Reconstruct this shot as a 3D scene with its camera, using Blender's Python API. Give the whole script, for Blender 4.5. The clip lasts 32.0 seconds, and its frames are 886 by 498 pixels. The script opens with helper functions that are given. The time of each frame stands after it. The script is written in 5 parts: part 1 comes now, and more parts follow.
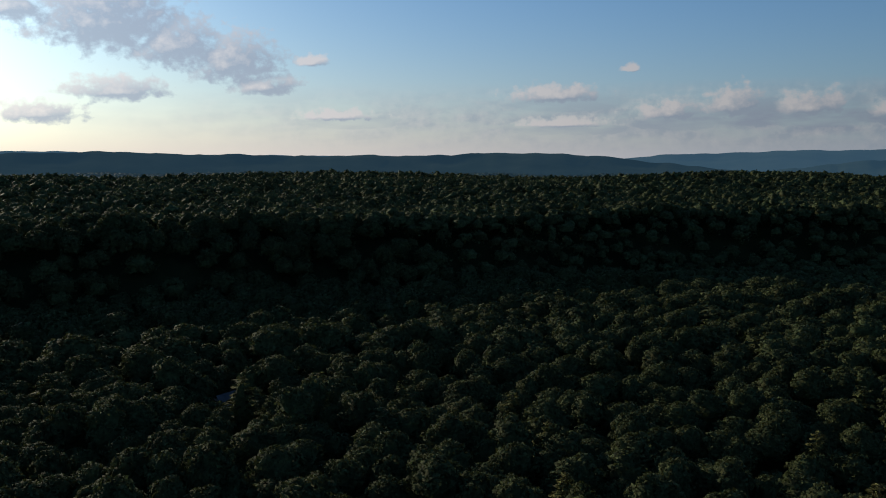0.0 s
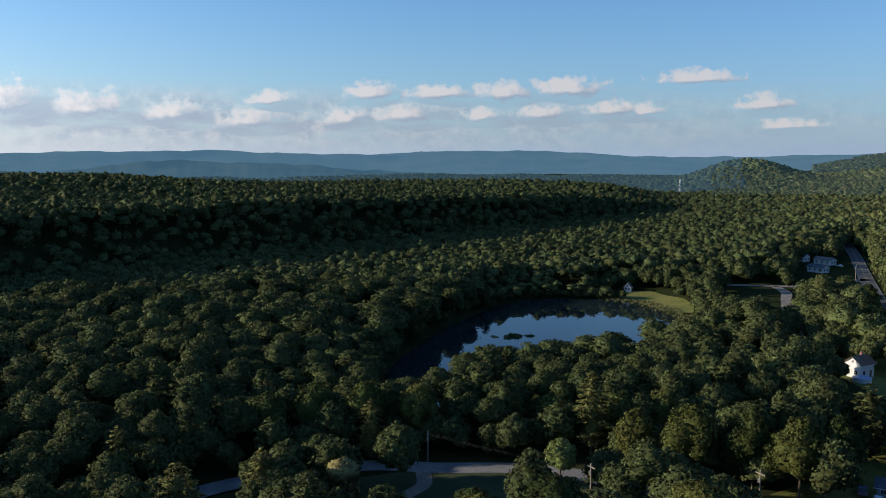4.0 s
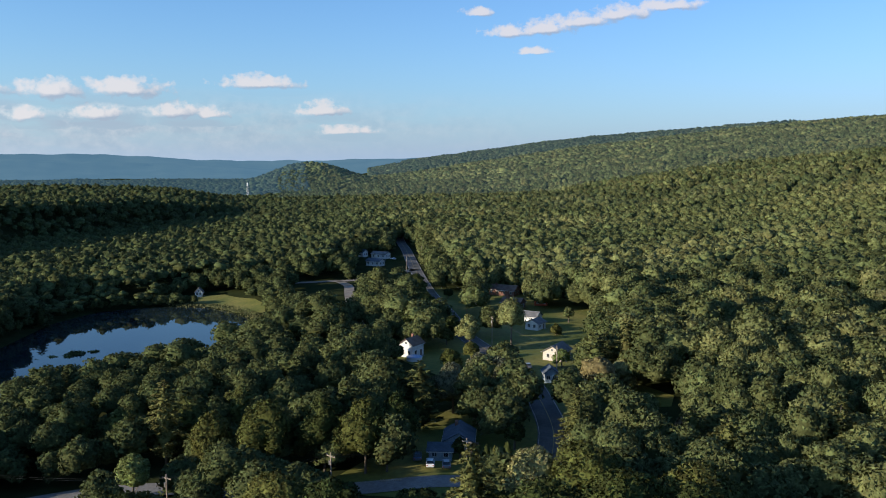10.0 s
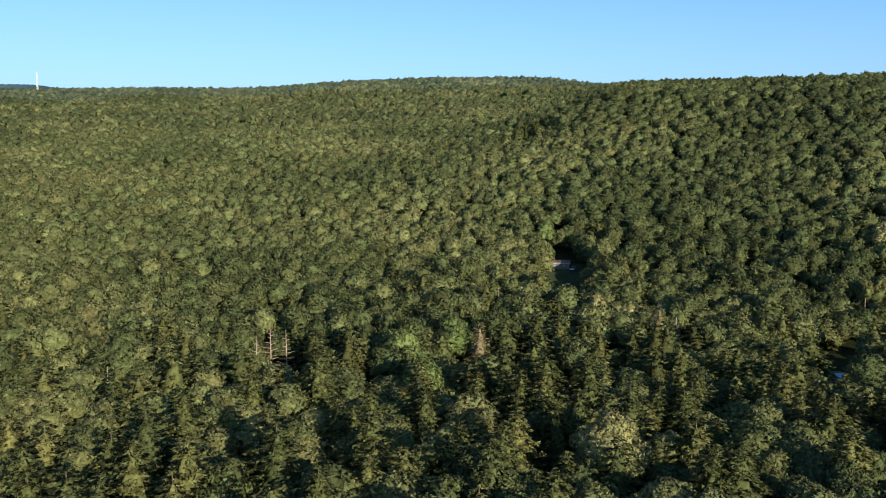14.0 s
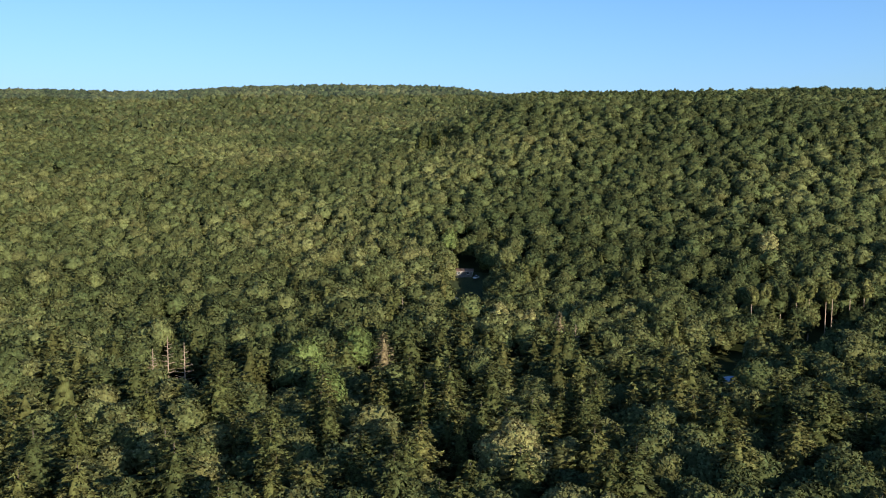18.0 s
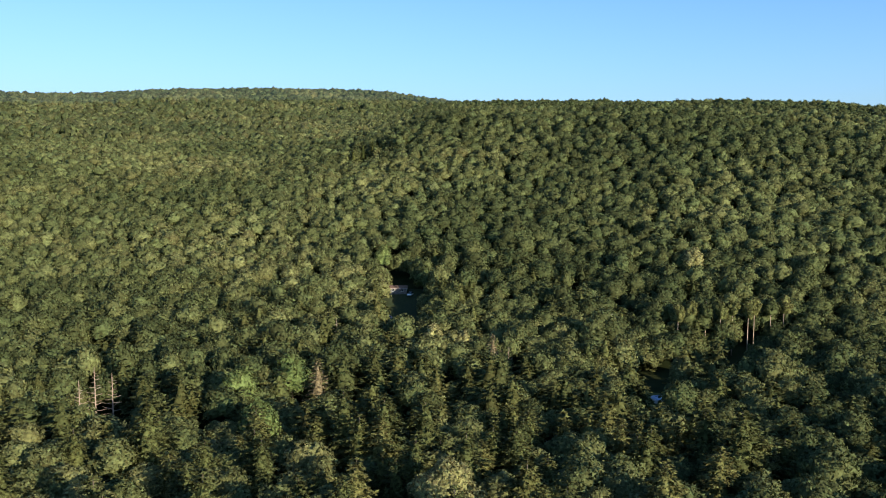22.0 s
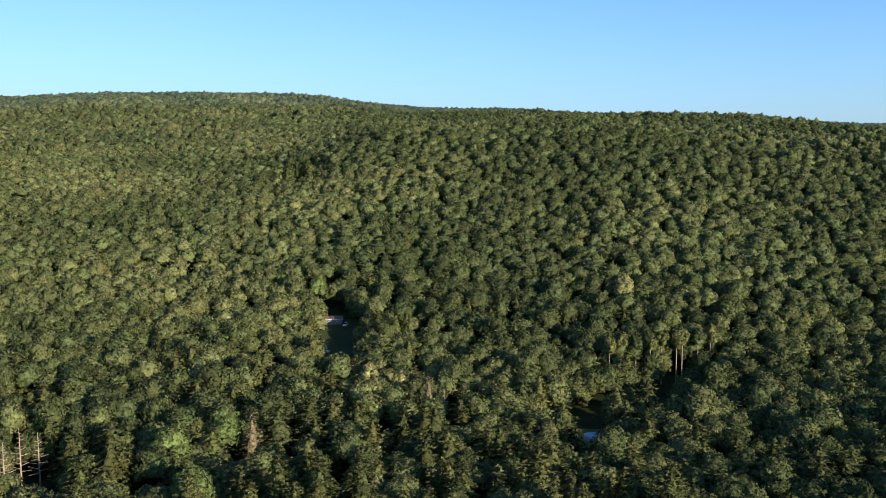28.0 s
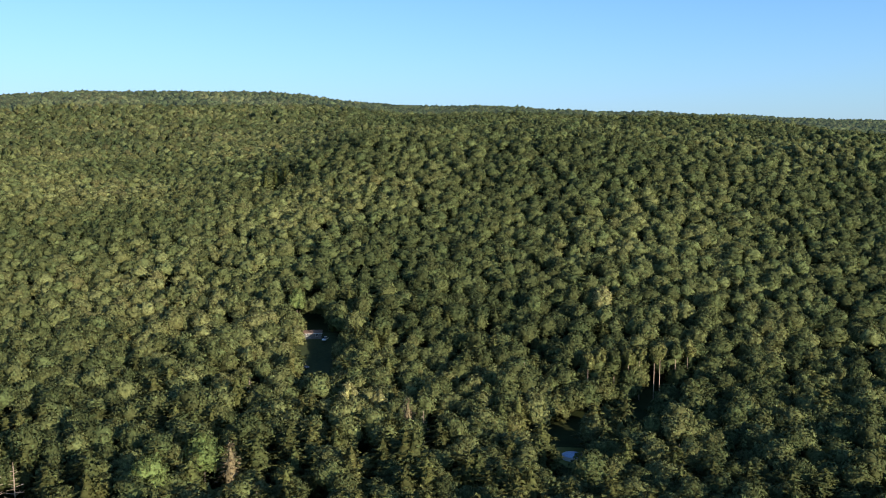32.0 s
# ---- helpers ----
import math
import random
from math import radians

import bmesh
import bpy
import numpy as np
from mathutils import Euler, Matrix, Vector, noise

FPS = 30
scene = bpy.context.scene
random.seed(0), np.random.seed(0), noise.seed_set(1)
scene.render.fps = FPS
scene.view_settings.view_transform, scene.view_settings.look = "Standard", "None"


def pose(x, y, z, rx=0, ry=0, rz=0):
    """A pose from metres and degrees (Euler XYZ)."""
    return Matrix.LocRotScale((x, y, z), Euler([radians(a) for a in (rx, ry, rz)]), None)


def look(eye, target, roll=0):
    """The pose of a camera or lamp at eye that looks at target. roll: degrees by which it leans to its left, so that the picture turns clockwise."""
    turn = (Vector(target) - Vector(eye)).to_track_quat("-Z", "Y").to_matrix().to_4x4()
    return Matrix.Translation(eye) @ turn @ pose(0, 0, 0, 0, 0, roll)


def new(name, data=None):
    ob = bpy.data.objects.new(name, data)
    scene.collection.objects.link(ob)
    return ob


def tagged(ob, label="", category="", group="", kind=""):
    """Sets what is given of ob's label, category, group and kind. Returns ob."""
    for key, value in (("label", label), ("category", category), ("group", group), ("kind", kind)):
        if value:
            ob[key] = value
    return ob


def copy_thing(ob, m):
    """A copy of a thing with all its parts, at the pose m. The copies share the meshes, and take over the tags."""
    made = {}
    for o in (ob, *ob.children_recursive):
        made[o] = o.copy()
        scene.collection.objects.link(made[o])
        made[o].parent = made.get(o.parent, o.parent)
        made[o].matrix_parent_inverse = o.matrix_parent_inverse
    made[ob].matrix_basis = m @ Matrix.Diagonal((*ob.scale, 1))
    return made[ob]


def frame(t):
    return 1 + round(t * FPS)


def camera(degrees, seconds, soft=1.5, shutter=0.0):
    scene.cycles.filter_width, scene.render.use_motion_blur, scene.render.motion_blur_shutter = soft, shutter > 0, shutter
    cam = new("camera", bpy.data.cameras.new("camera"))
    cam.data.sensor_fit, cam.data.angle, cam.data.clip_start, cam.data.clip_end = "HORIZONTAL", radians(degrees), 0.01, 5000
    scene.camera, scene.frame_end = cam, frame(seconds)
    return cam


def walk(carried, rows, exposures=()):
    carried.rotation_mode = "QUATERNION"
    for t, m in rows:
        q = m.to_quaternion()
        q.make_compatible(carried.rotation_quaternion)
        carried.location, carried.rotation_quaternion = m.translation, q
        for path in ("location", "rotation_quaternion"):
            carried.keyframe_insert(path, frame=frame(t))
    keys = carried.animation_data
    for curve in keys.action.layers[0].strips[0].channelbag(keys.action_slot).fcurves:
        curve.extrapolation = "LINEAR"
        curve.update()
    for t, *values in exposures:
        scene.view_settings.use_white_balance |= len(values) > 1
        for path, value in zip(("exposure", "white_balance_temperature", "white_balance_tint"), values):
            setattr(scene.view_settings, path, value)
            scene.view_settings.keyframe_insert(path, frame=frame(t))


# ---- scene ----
cam = camera(55.15, 32.0, soft=1.0)

# ---- camera: seconds, place, then yaw to the left of +y, pitch up and roll, in degrees ----
PATH = [
    (0.0, -0.02, 1.87, 65.13, 3.27, -6.23, -0.09),
    (0.5, 0.11, 1.82, 65.05, -0.03, -6.23, -0.09),
    (1.0, 0.25, 1.76, 64.99, -3.75, -6.24, -0.10),
    (1.5, 0.41, 1.69, 64.98, -9.45, -6.23, -0.13),
    (2.0, 0.54, 1.61, 65.07, -15.21, -6.25, -0.13),
    (2.5, 0.64, 1.50, 65.17, -20.40, -6.27, -0.06),
    (3.0, 0.70, 1.38, 65.23, -25.68, -6.25, 0.02),
    (3.5, 0.73, 1.25, 65.28, -32.88, -6.21, 0.10),
    (4.0, 0.76, 1.12, 65.31, -42.46, -6.16, 0.12),
    (4.5, 0.76, 0.96, 65.33, -52.66, -6.12, 0.12),
    (5.0, 0.68, 0.63, 65.20, -62.00, -6.06, 0.02),
    (5.5, 0.60, 0.29, 65.08, -69.00, -6.01, -0.08),
    (6.0, 0.53, -0.05, 64.96, -73.20, -5.96, -0.17),
    (6.5, 0.45, -0.38, 64.83, -74.38, -5.90, -0.27),
    (7.0, 0.44, -0.46, 64.85, -74.02, -5.90, -0.20),
    (7.5, 0.44, -0.50, 64.89, -73.20, -5.90, -0.11),
    (8.0, 0.45, -0.52, 64.91, -72.55, -5.90, -0.05),
    (8.5, 0.46, -0.53, 64.89, -72.10, -5.89, 0.00),
    (9.0, 0.48, -0.54, 64.88, -71.46, -5.88, 0.05),
    (9.5, 0.52, -0.54, 64.89, -71.19, -5.87, 0.08),
    (10.0, 0.56, -0.53, 64.87, -70.93, -5.85, 0.08),
    (10.5, 0.60, -0.51, 64.85, -70.35, -5.82, -0.01),
    (10.6, 0.61, -0.51, 64.85, -70.80, -5.82, -0.04),
    (10.7, 0.62, -0.50, 64.85, -74.20, -5.82, -0.06),
    (10.8, 0.63, -0.50, 64.86, -79.30, -5.82, -0.09),
    (10.9, 0.63, -0.49, 64.87, -86.10, -5.83, -0.12),
    (11.0, 0.64, -0.49, 64.89, -93.30, -5.85, -0.16),
    (11.1, 0.65, -0.48, 64.90, -100.46, -5.88, -0.20),
    (11.2, 0.65, -0.48, 64.93, -107.50, -5.92, -0.25),
    (11.3, 0.66, -0.47, 64.96, -114.50, -5.96, -0.29),
    (11.4, 0.66, -0.47, 64.99, -121.60, -6.01, -0.35),
    (11.5, 0.67, -0.46, 65.03, -128.60, -6.06, -0.40),
    (11.6, 0.67, -0.45, 65.07, -135.60, -6.10, -0.46),
    (11.7, 0.67, -0.45, 65.11, -142.50, -6.15, -0.51),
    (11.8, 0.67, -0.44, 65.15, -149.40, -6.19, -0.56),
    (11.9, 0.67, -0.44, 65.19, -156.00, -6.22, -0.60),
    (12.0, 0.67, -0.43, 65.23, -160.32, -6.24, -0.64),
    (12.1, 0.67, -0.43, 65.26, -161.00, -6.26, -0.68),
    (12.2, 0.67, -0.42, 65.30, -161.40, -6.27, -0.70),
    (12.5, 0.66, -0.41, 65.40, -161.92, -6.26, -0.72),
    (13.0, 0.60, -0.40, 65.52, -163.01, -6.16, -0.59),
    (13.5, 0.52, -0.39, 65.57, -163.99, -6.05, -0.44),
    (14.0, 0.42, -0.37, 65.60, -164.98, -5.93, -0.34),
    (14.5, 0.34, -0.35, 65.64, -165.96, -5.85, -0.27),
    (16.5, 0.16, -0.24, 66.14, -169.41, -5.51, 0.06),
    (17.0, 0.16, -0.23, 66.15, -170.17, -5.49, 0.09),
    (17.5, 0.16, -0.21, 66.15, -170.84, -5.45, 0.13),
    (18.0, 0.18, -0.20, 66.19, -171.46, -5.42, 0.17),
    (18.5, 0.19, -0.17, 66.42, -172.15, -5.43, 0.21),
    (19.0, 0.21, -0.13, 67.02, -172.73, -5.40, 0.24),
    (19.5, 0.22, -0.08, 67.95, -173.31, -5.39, 0.25),
    (20.0, 0.21, -0.02, 69.04, -173.86, -5.38, 0.26),
    (20.5, 0.18, 0.04, 70.16, -174.39, -5.36, 0.26),
    (21.0, 0.13, 0.09, 71.31, -174.94, -5.36, 0.26),
    (21.5, 0.06, 0.14, 72.51, -175.45, -5.37, 0.26),
    (22.0, -0.03, 0.18, 73.75, -175.91, -5.40, 0.25),
    (22.5, -0.12, 0.21, 75.02, -176.38, -5.41, 0.25),
    (23.0, -0.22, 0.23, 76.32, -176.80, -5.42, 0.22),
    (23.5, -0.30, 0.22, 77.62, -177.21, -5.43, 0.22),
    (24.0, -0.36, 0.18, 78.88, -177.63, -5.46, 0.21),
    (24.5, -0.41, 0.13, 80.07, -178.01, -5.46, 0.19),
    (25.0, -0.45, 0.08, 81.16, -178.34, -5.50, 0.18),
    (25.5, -0.49, 0.03, 81.94, -178.68, -5.54, 0.16),
    (27.5, -0.76, -0.30, 88.24, -179.90, -5.68, -0.01),
    (28.0, -0.80, -0.37, 88.98, -180.19, -5.71, -0.00),
    (28.5, -0.86, -0.46, 90.07, -180.47, -5.78, 0.00),
    (29.0, -0.97, -0.56, 91.30, -180.71, -5.83, -0.00),
    (29.5, -1.11, -0.67, 92.56, -180.90, -5.91, -0.02),
    (30.0, -1.26, -0.77, 93.81, -181.10, -5.95, -0.06),
    (30.5, -1.40, -0.87, 95.02, -181.19, -6.00, -0.08),
    (31.0, -1.50, -0.94, 96.15, -181.32, -6.04, -0.11),
    (31.5, -1.55, -1.01, 97.11, -181.46, -6.08, -0.12),
    (32.0, -1.59, -1.05, 97.76, -181.49, -6.13, -0.11),
]


def aimed(x, y, z, yaw, pitch, roll):
    a, p = radians(yaw), radians(pitch)
    way = Vector((-math.sin(a) * math.cos(p), math.cos(a) * math.cos(p), math.sin(p)))
    eye = Vector((x, y, z))
    return look(eye, eye + way * 100, roll)


walk(cam, [(t, aimed(*row)) for t, *row in PATH],
     exposures=[(0, -0.7), (1, -0.52), (2, -0.28), (3, 0.04), (4, 0.32), (4.5, 0.43), (6.5, 0.6), (10.5, 0.6), (11.5, 0.65), (14, 0.66), (18.5, 0.62), (19, 0.62), (20, 0.76), (32, 0.77)])

# ---- world: low evening sun, blue sky, small clouds near the horizon ----
SUN_AZ, SUN_EL = 42.0, 15.0
world = bpy.data.worlds.new("evening_sky")
scene.world = world
world.use_nodes = True
wt = world.node_tree
wt.nodes.clear()


def wnode(kind, **props):
    n = wt.nodes.new(kind)
    for k, val in props.items():
        if k == "operation":
            n.operation = val
        elif k == "blend_type":
            n.blend_type = val
    return n


def wmath(op, a, b=None, c=None, clamp=False):
    n = wnode("ShaderNodeMath", operation=op)
    n.use_clamp = clamp
    for i, val in enumerate((a, b, c)):
        if val is None:
            continue
        if isinstance(val, (int, float)):
            n.inputs[i].default_value = val
        else:
            wt.links.new(val, n.inputs[i])
    return n.outputs[0]


def wvec(op, a, b=None, c=None, out=0):
    n = wnode("ShaderNodeVectorMath", operation=op)
    for i, val in enumerate((a, b, c)):
        if val is None:
            continue
        if isinstance(val, tuple):
            n.inputs[i].default_value = val
        else:
            wt.links.new(val, n.inputs[i])
    return n.outputs[out]


sky = wnode("ShaderNodeTexSky")
sky.sky_type = "NISHITA"
sky.sun_disc = False
sky.sun_elevation = radians(SUN_EL)
sky.sun_rotation = radians(-SUN_AZ)
sky.air_density, sky.dust_density, sky.ozone_density, sky.altitude = 1.0, 0.9, 3.2, 200

coord = wnode("ShaderNodeTexCoord").outputs["Generated"]
sep = wnode("ShaderNodeSeparateXYZ")
wt.links.new(coord, sep.inputs[0])
az = wmath("MULTIPLY", wmath("ARCTAN2", wmath("MULTIPLY", sep.outputs[0], -1.0), sep.outputs[1]), 57.2958)
el = wmath("MULTIPLY", wmath("ARCSINE", sep.outputs[2]), 57.2958)
comb = wnode("ShaderNodeCombineXYZ")
wt.links.new(az, comb.inputs[0])
wt.links.new(el, comb.inputs[1])
plane = comb.outputs[0]
blue = wnode("ShaderNodeMix")
blue.data_type, blue.blend_type = "RGBA", "MULTIPLY"
blue.inputs["Factor"].default_value = 1.0
blue.inputs["B"].default_value = (0.745, 1.04, 1.29, 1)
wt.links.new(sky.outputs[0], blue.inputs["A"])
# evening haze low over the horizon, warm towards the sun
sunward = wvec("DOT_PRODUCT", coord, (-math.sin(radians(SUN_AZ)), math.cos(radians(SUN_AZ)), 0.0), out=1)
warmth = wmath("POWER", wmath("MULTIPLY_ADD", sunward, 0.5, 0.5, clamp=True), 5.0)
haze = wnode("ShaderNodeMix")
haze.data_type = "RGBA"
wt.links.new(warmth, haze.inputs["Factor"])
haze.inputs["A"].default_value = (2.3, 3.2, 4.4, 1)
haze.inputs["B"].default_value = (12.0, 10.6, 10.0, 1)
low_sky = wnode("ShaderNodeMix")
low_sky.data_type = "RGBA"
wt.links.new(wmath("MULTIPLY", wmath("POWER", 2.718, wmath("MULTIPLY", wmath("ABSOLUTE", el), -0.25)), 0.9), low_sky.inputs["Factor"])
wt.links.new(blue.outputs["Result"], low_sky.inputs["A"])
wt.links.new(haze.outputs["Result"], low_sky.inputs["B"])
# azimuth, elevation, half width, half height of each cloud, in degrees
CLOUDS = [
    (24.5, 8.8, 5.0, 2.3), (20.5, 7.2, 3.2, 1.5), (17.0, 6.3, 3.2, 1.5), (15.0, 4.7, 2.2, 0.7), (12, 6.2, 1.2, 0.35), (30, 8.9, 2.6, 0.9), (24, 4.2, 3.2, 0.7), (10.2, 2.6, 2.7, 0.45),
    (-4.2, 3.9, 3.2, 0.8), (-4.6, 2.1, 3.0, 0.4), (-9, 5.6, 0.7, 0.3), (-11.4, 2.7, 2.0, 0.7), (-15.4, 3.1, 2.0, 0.9), (-19.9, 2.9, 2.2, 0.8), (28.4, 2.7, 2.8, 0.6),
    (-25, 2.7, 1.6, 0.6), (-29.6, 2.3, 1.8, 0.6), (-31, 3.7, 1.3, 0.4), (-35.9, 2.5, 1.2, 0.55), (-37.6, 4.2, 1.5, 0.55), (-40, 2.8, 1.9, 0.7), (-42.2, 4.2, 2.0, 0.5),
    (-46.4, 4.2, 1.7, 0.6), (-45, 2.7, 1.1, 0.4), (-49, 2.9, 1.6, 0.5), (-50.7, 4.4, 2.1, 0.6), (-53.5, 3.1, 1.5, 0.5), (-55.7, 3.0, 1.0, 0.35), (-58.9, 5.0, 2.3, 0.4),
    (-63, 3.3, 1.4, 0.45), (-64.4, 2.0, 1.6, 0.3), (-75.5, 8.4, 1.6, 0.35), (-77.6, 8.6, 1.8, 0.42), (-80, 9.0, 1.8, 0.42), (-82.5, 9.4, 1.8, 0.42), (-85.5, 9.8, 1.8, 0.36), (-73.3, 9.7, 1.0, 0.3), (-77.0, 7.2, 1.2, 0.22),
    (-100.1, 6.9, 1.3, 0.4)]
rough = wnode("ShaderNodeTexNoise")
rough.inputs["Scale"].default_value = 1.15
rough.inputs["Detail"].default_value = 7.0
rough.inputs["Roughness"].default_value = 0.58
wt.links.new(wvec("MULTIPLY", plane, (1.0, 1.15, 1.0)), rough.inputs["Vector"])


def cloud_field(at):
    field = None
    for a, e, w, h in CLOUDS:
        e, w, h = (e, w * 1.15, h * 1.5) if a < -9 else (e - 0.3 * h, w, h * 1.55) if a > 11 else (e, w, h * 1.2)
        q = wvec("MULTIPLY_ADD", at, (1 / w, 1 / h, 0.0), (-a / w, -e / h, 0.0))
        d = wvec("LENGTH", wvec("MAXIMUM", q, wvec("MULTIPLY", q, (-1.0, -2.0, 0.0))), out=1)
        field = d if field is None else wmath("MINIMUM", field, d)
    grain = wmath("MULTIPLY_ADD", rough.outputs[0], 2.4, -1.34)
    return wmath("SUBTRACT", wmath("SUBTRACT", 1.0, field), grain)


here = cloud_field(plane)
above = cloud_field(wvec("ADD", plane, (0.6, 0.42, 0.0)))
bank = wnode("ShaderNodeTexNoise")
bank.inputs["Scale"].default_value = 0.42
bank.inputs["Detail"].default_value = 4.0
wt.links.new(wvec("MULTIPLY", plane, (0.6, 2.6, 1.0)), bank.inputs["Vector"])
band = wmath("MULTIPLY", wmath("SUBTRACT", 1.0, wmath("ABSOLUTE", wmath("MULTIPLY_ADD", el, 0.40, -0.95)), clamp=True),
             wmath("SUBTRACT", 1.0, wmath("ABSOLUTE", wmath("MULTIPLY_ADD", az, 0.018, 0.45)), clamp=True))
veil = wmath("MULTIPLY", wmath("MULTIPLY", band, wmath("MULTIPLY_ADD", bank.outputs[0], 3.4, -0.95, clamp=True)), 1.1, clamp=True)
dense = wmath("MULTIPLY", wmath("SMOOTH_MIN", wmath("MULTIPLY", wmath("MAXIMUM", here, 0.0), 1.8), 1.0, 0.5), 0.82, clamp=True)
lit = wmath("MULTIPLY_ADD", wmath("SUBTRACT", wmath("MAXIMUM", here, -0.15), wmath("MAXIMUM", above, -0.15)), 1.8, wmath("MULTIPLY_ADD", veil, -0.25, wmath("MULTIPLY_ADD", rough.outputs[0], -2.2, wmath("MULTIPLY_ADD", wmath("MULTIPLY", dense, warmth), -0.6, 1.46))), clamp=True)
tone = wnode("ShaderNodeMix")
tone.data_type = "RGBA"
wt.links.new(lit, tone.inputs["Factor"])
tone.inputs["A"].default_value = (2.6, 3.05, 3.9, 1)
tone.inputs["B"].default_value = (5.6, 5.3, 5.4, 1)
anti = wmath("POWER", wmath("MULTIPLY_ADD", sunward, -0.5, 0.5, clamp=True), 3.0)
far_blue = wnode("ShaderNodeMix")
far_blue.data_type, far_blue.blend_type = "RGBA", "MULTIPLY"
wt.links.new(anti, far_blue.inputs["Factor"])
wt.links.new(low_sky.outputs["Result"], far_blue.inputs["A"])
far_blue.inputs["B"].default_value = (0.98, 0.865, 0.95, 1)
mixed = wnode("ShaderNodeMix")
mixed.data_type = "RGBA"
wt.links.new(wmath("MAXIMUM", dense, veil), mixed.inputs["Factor"])
wt.links.new(far_blue.outputs["Result"], mixed.inputs["A"])
near_sun = wvec("SCALE", tone.outputs["Result"])
near_sun.node.inputs["Scale"].default_value = 1.0
wt.links.new(wmath("MULTIPLY_ADD", warmth, 1.2, 0.82), near_sun.node.inputs["Scale"])
wt.links.new(near_sun, mixed.inputs["B"])
back = wnode("ShaderNodeBackground")
back.inputs["Strength"].default_value = 0.115
wt.links.new(mixed.outputs["Result"], back.inputs["Color"])
wt.links.new(back.outputs[0], wnode("ShaderNodeOutputWorld").inputs[0])

sun_data = bpy.data.lights.new("sun", "SUN")
sun_data.energy, sun_data.angle, sun_data.color = 5.0, radians(0.6), (1.0, 0.88, 0.70)
sun = new("sun", sun_data)
sa, se = radians(SUN_AZ), radians(SUN_EL)
sun.matrix_world = look((0, 0, 0), (math.sin(sa) * math.cos(se), -math.cos(sa) * math.cos(se), -math.sin(se)))


# ---- materials ----
def material(name, rough=0.8, metal=0.0, spec=0.3):
    m = bpy.data.materials.new(name)
    m.use_nodes = True
    b = m.node_tree.nodes["Principled BSDF"]
    b.inputs["Roughness"].default_value = rough
    b.inputs["Metallic"].default_value = metal
    b.inputs["Specular IOR Level"].default_value = spec
    return m, m.node_tree, b


def noise_to(t, scale, detail=4.0, coords=None):
    n = t.nodes.new("ShaderNodeTexNoise")
    n.inputs["Scale"].default_value = scale
    n.inputs["Detail"].default_value = detail
    if coords is None:
        coords = t.nodes.new("ShaderNodeTexCoord").outputs["Object"]
    t.links.new(coords, n.inputs["Vector"])
    return n.outputs[0]


def mix_colours(t, fac, a, b):
    n = t.nodes.new("ShaderNodeMix")
    n.data_type = "RGBA"
    if isinstance(fac, float):
        n.inputs["Factor"].default_value = fac
    else:
        t.links.new(fac, n.inputs["Factor"])
    for key, c in (("A", a), ("B", b)):
        if isinstance(c, tuple):
            n.inputs[key].default_value = (*c, 1)
        else:
            t.links.new(c, n.inputs[key])
    return n.outputs["Result"]


def ramp(t, fac, lo, hi):
    n = t.nodes.new("ShaderNodeMapRange")
    n.inputs["From Min"].default_value, n.inputs["From Max"].default_value = lo, hi
    t.links.new(fac, n.inputs["Value"])
    return n.outputs[0]


def surface(name, a, b, scale=1.0, rough=0.8, metal=0.0, spec=0.3, bump=0.0, fine=8.0):
    """A material whose colour wanders between a and b at two scales."""
    m, t, p = material(name, rough, metal, spec)
    big = ramp(t, noise_to(t, scale), 0.35, 0.65)
    small = noise_to(t, scale * fine)
    c = mix_colours(t, big, a, b)
    mul = t.nodes.new("ShaderNodeMix")
    mul.data_type, mul.blend_type = "RGBA", "MULTIPLY"
    mul.inputs["Factor"].default_value = 0.5
    t.links.new(c, mul.inputs["A"])
    t.links.new(ramp(t, small, 0.1, 0.75), mul.inputs["B"])
    t.links.new(mul.outputs["Result"], p.inputs["Base Color"])
    if bump:
        bn = t.nodes.new("ShaderNodeBump")
        bn.inputs["Strength"].default_value = bump
        t.links.new(small, bn.inputs["Height"])
        t.links.new(bn.outputs[0], p.inputs["Normal"])
    return m


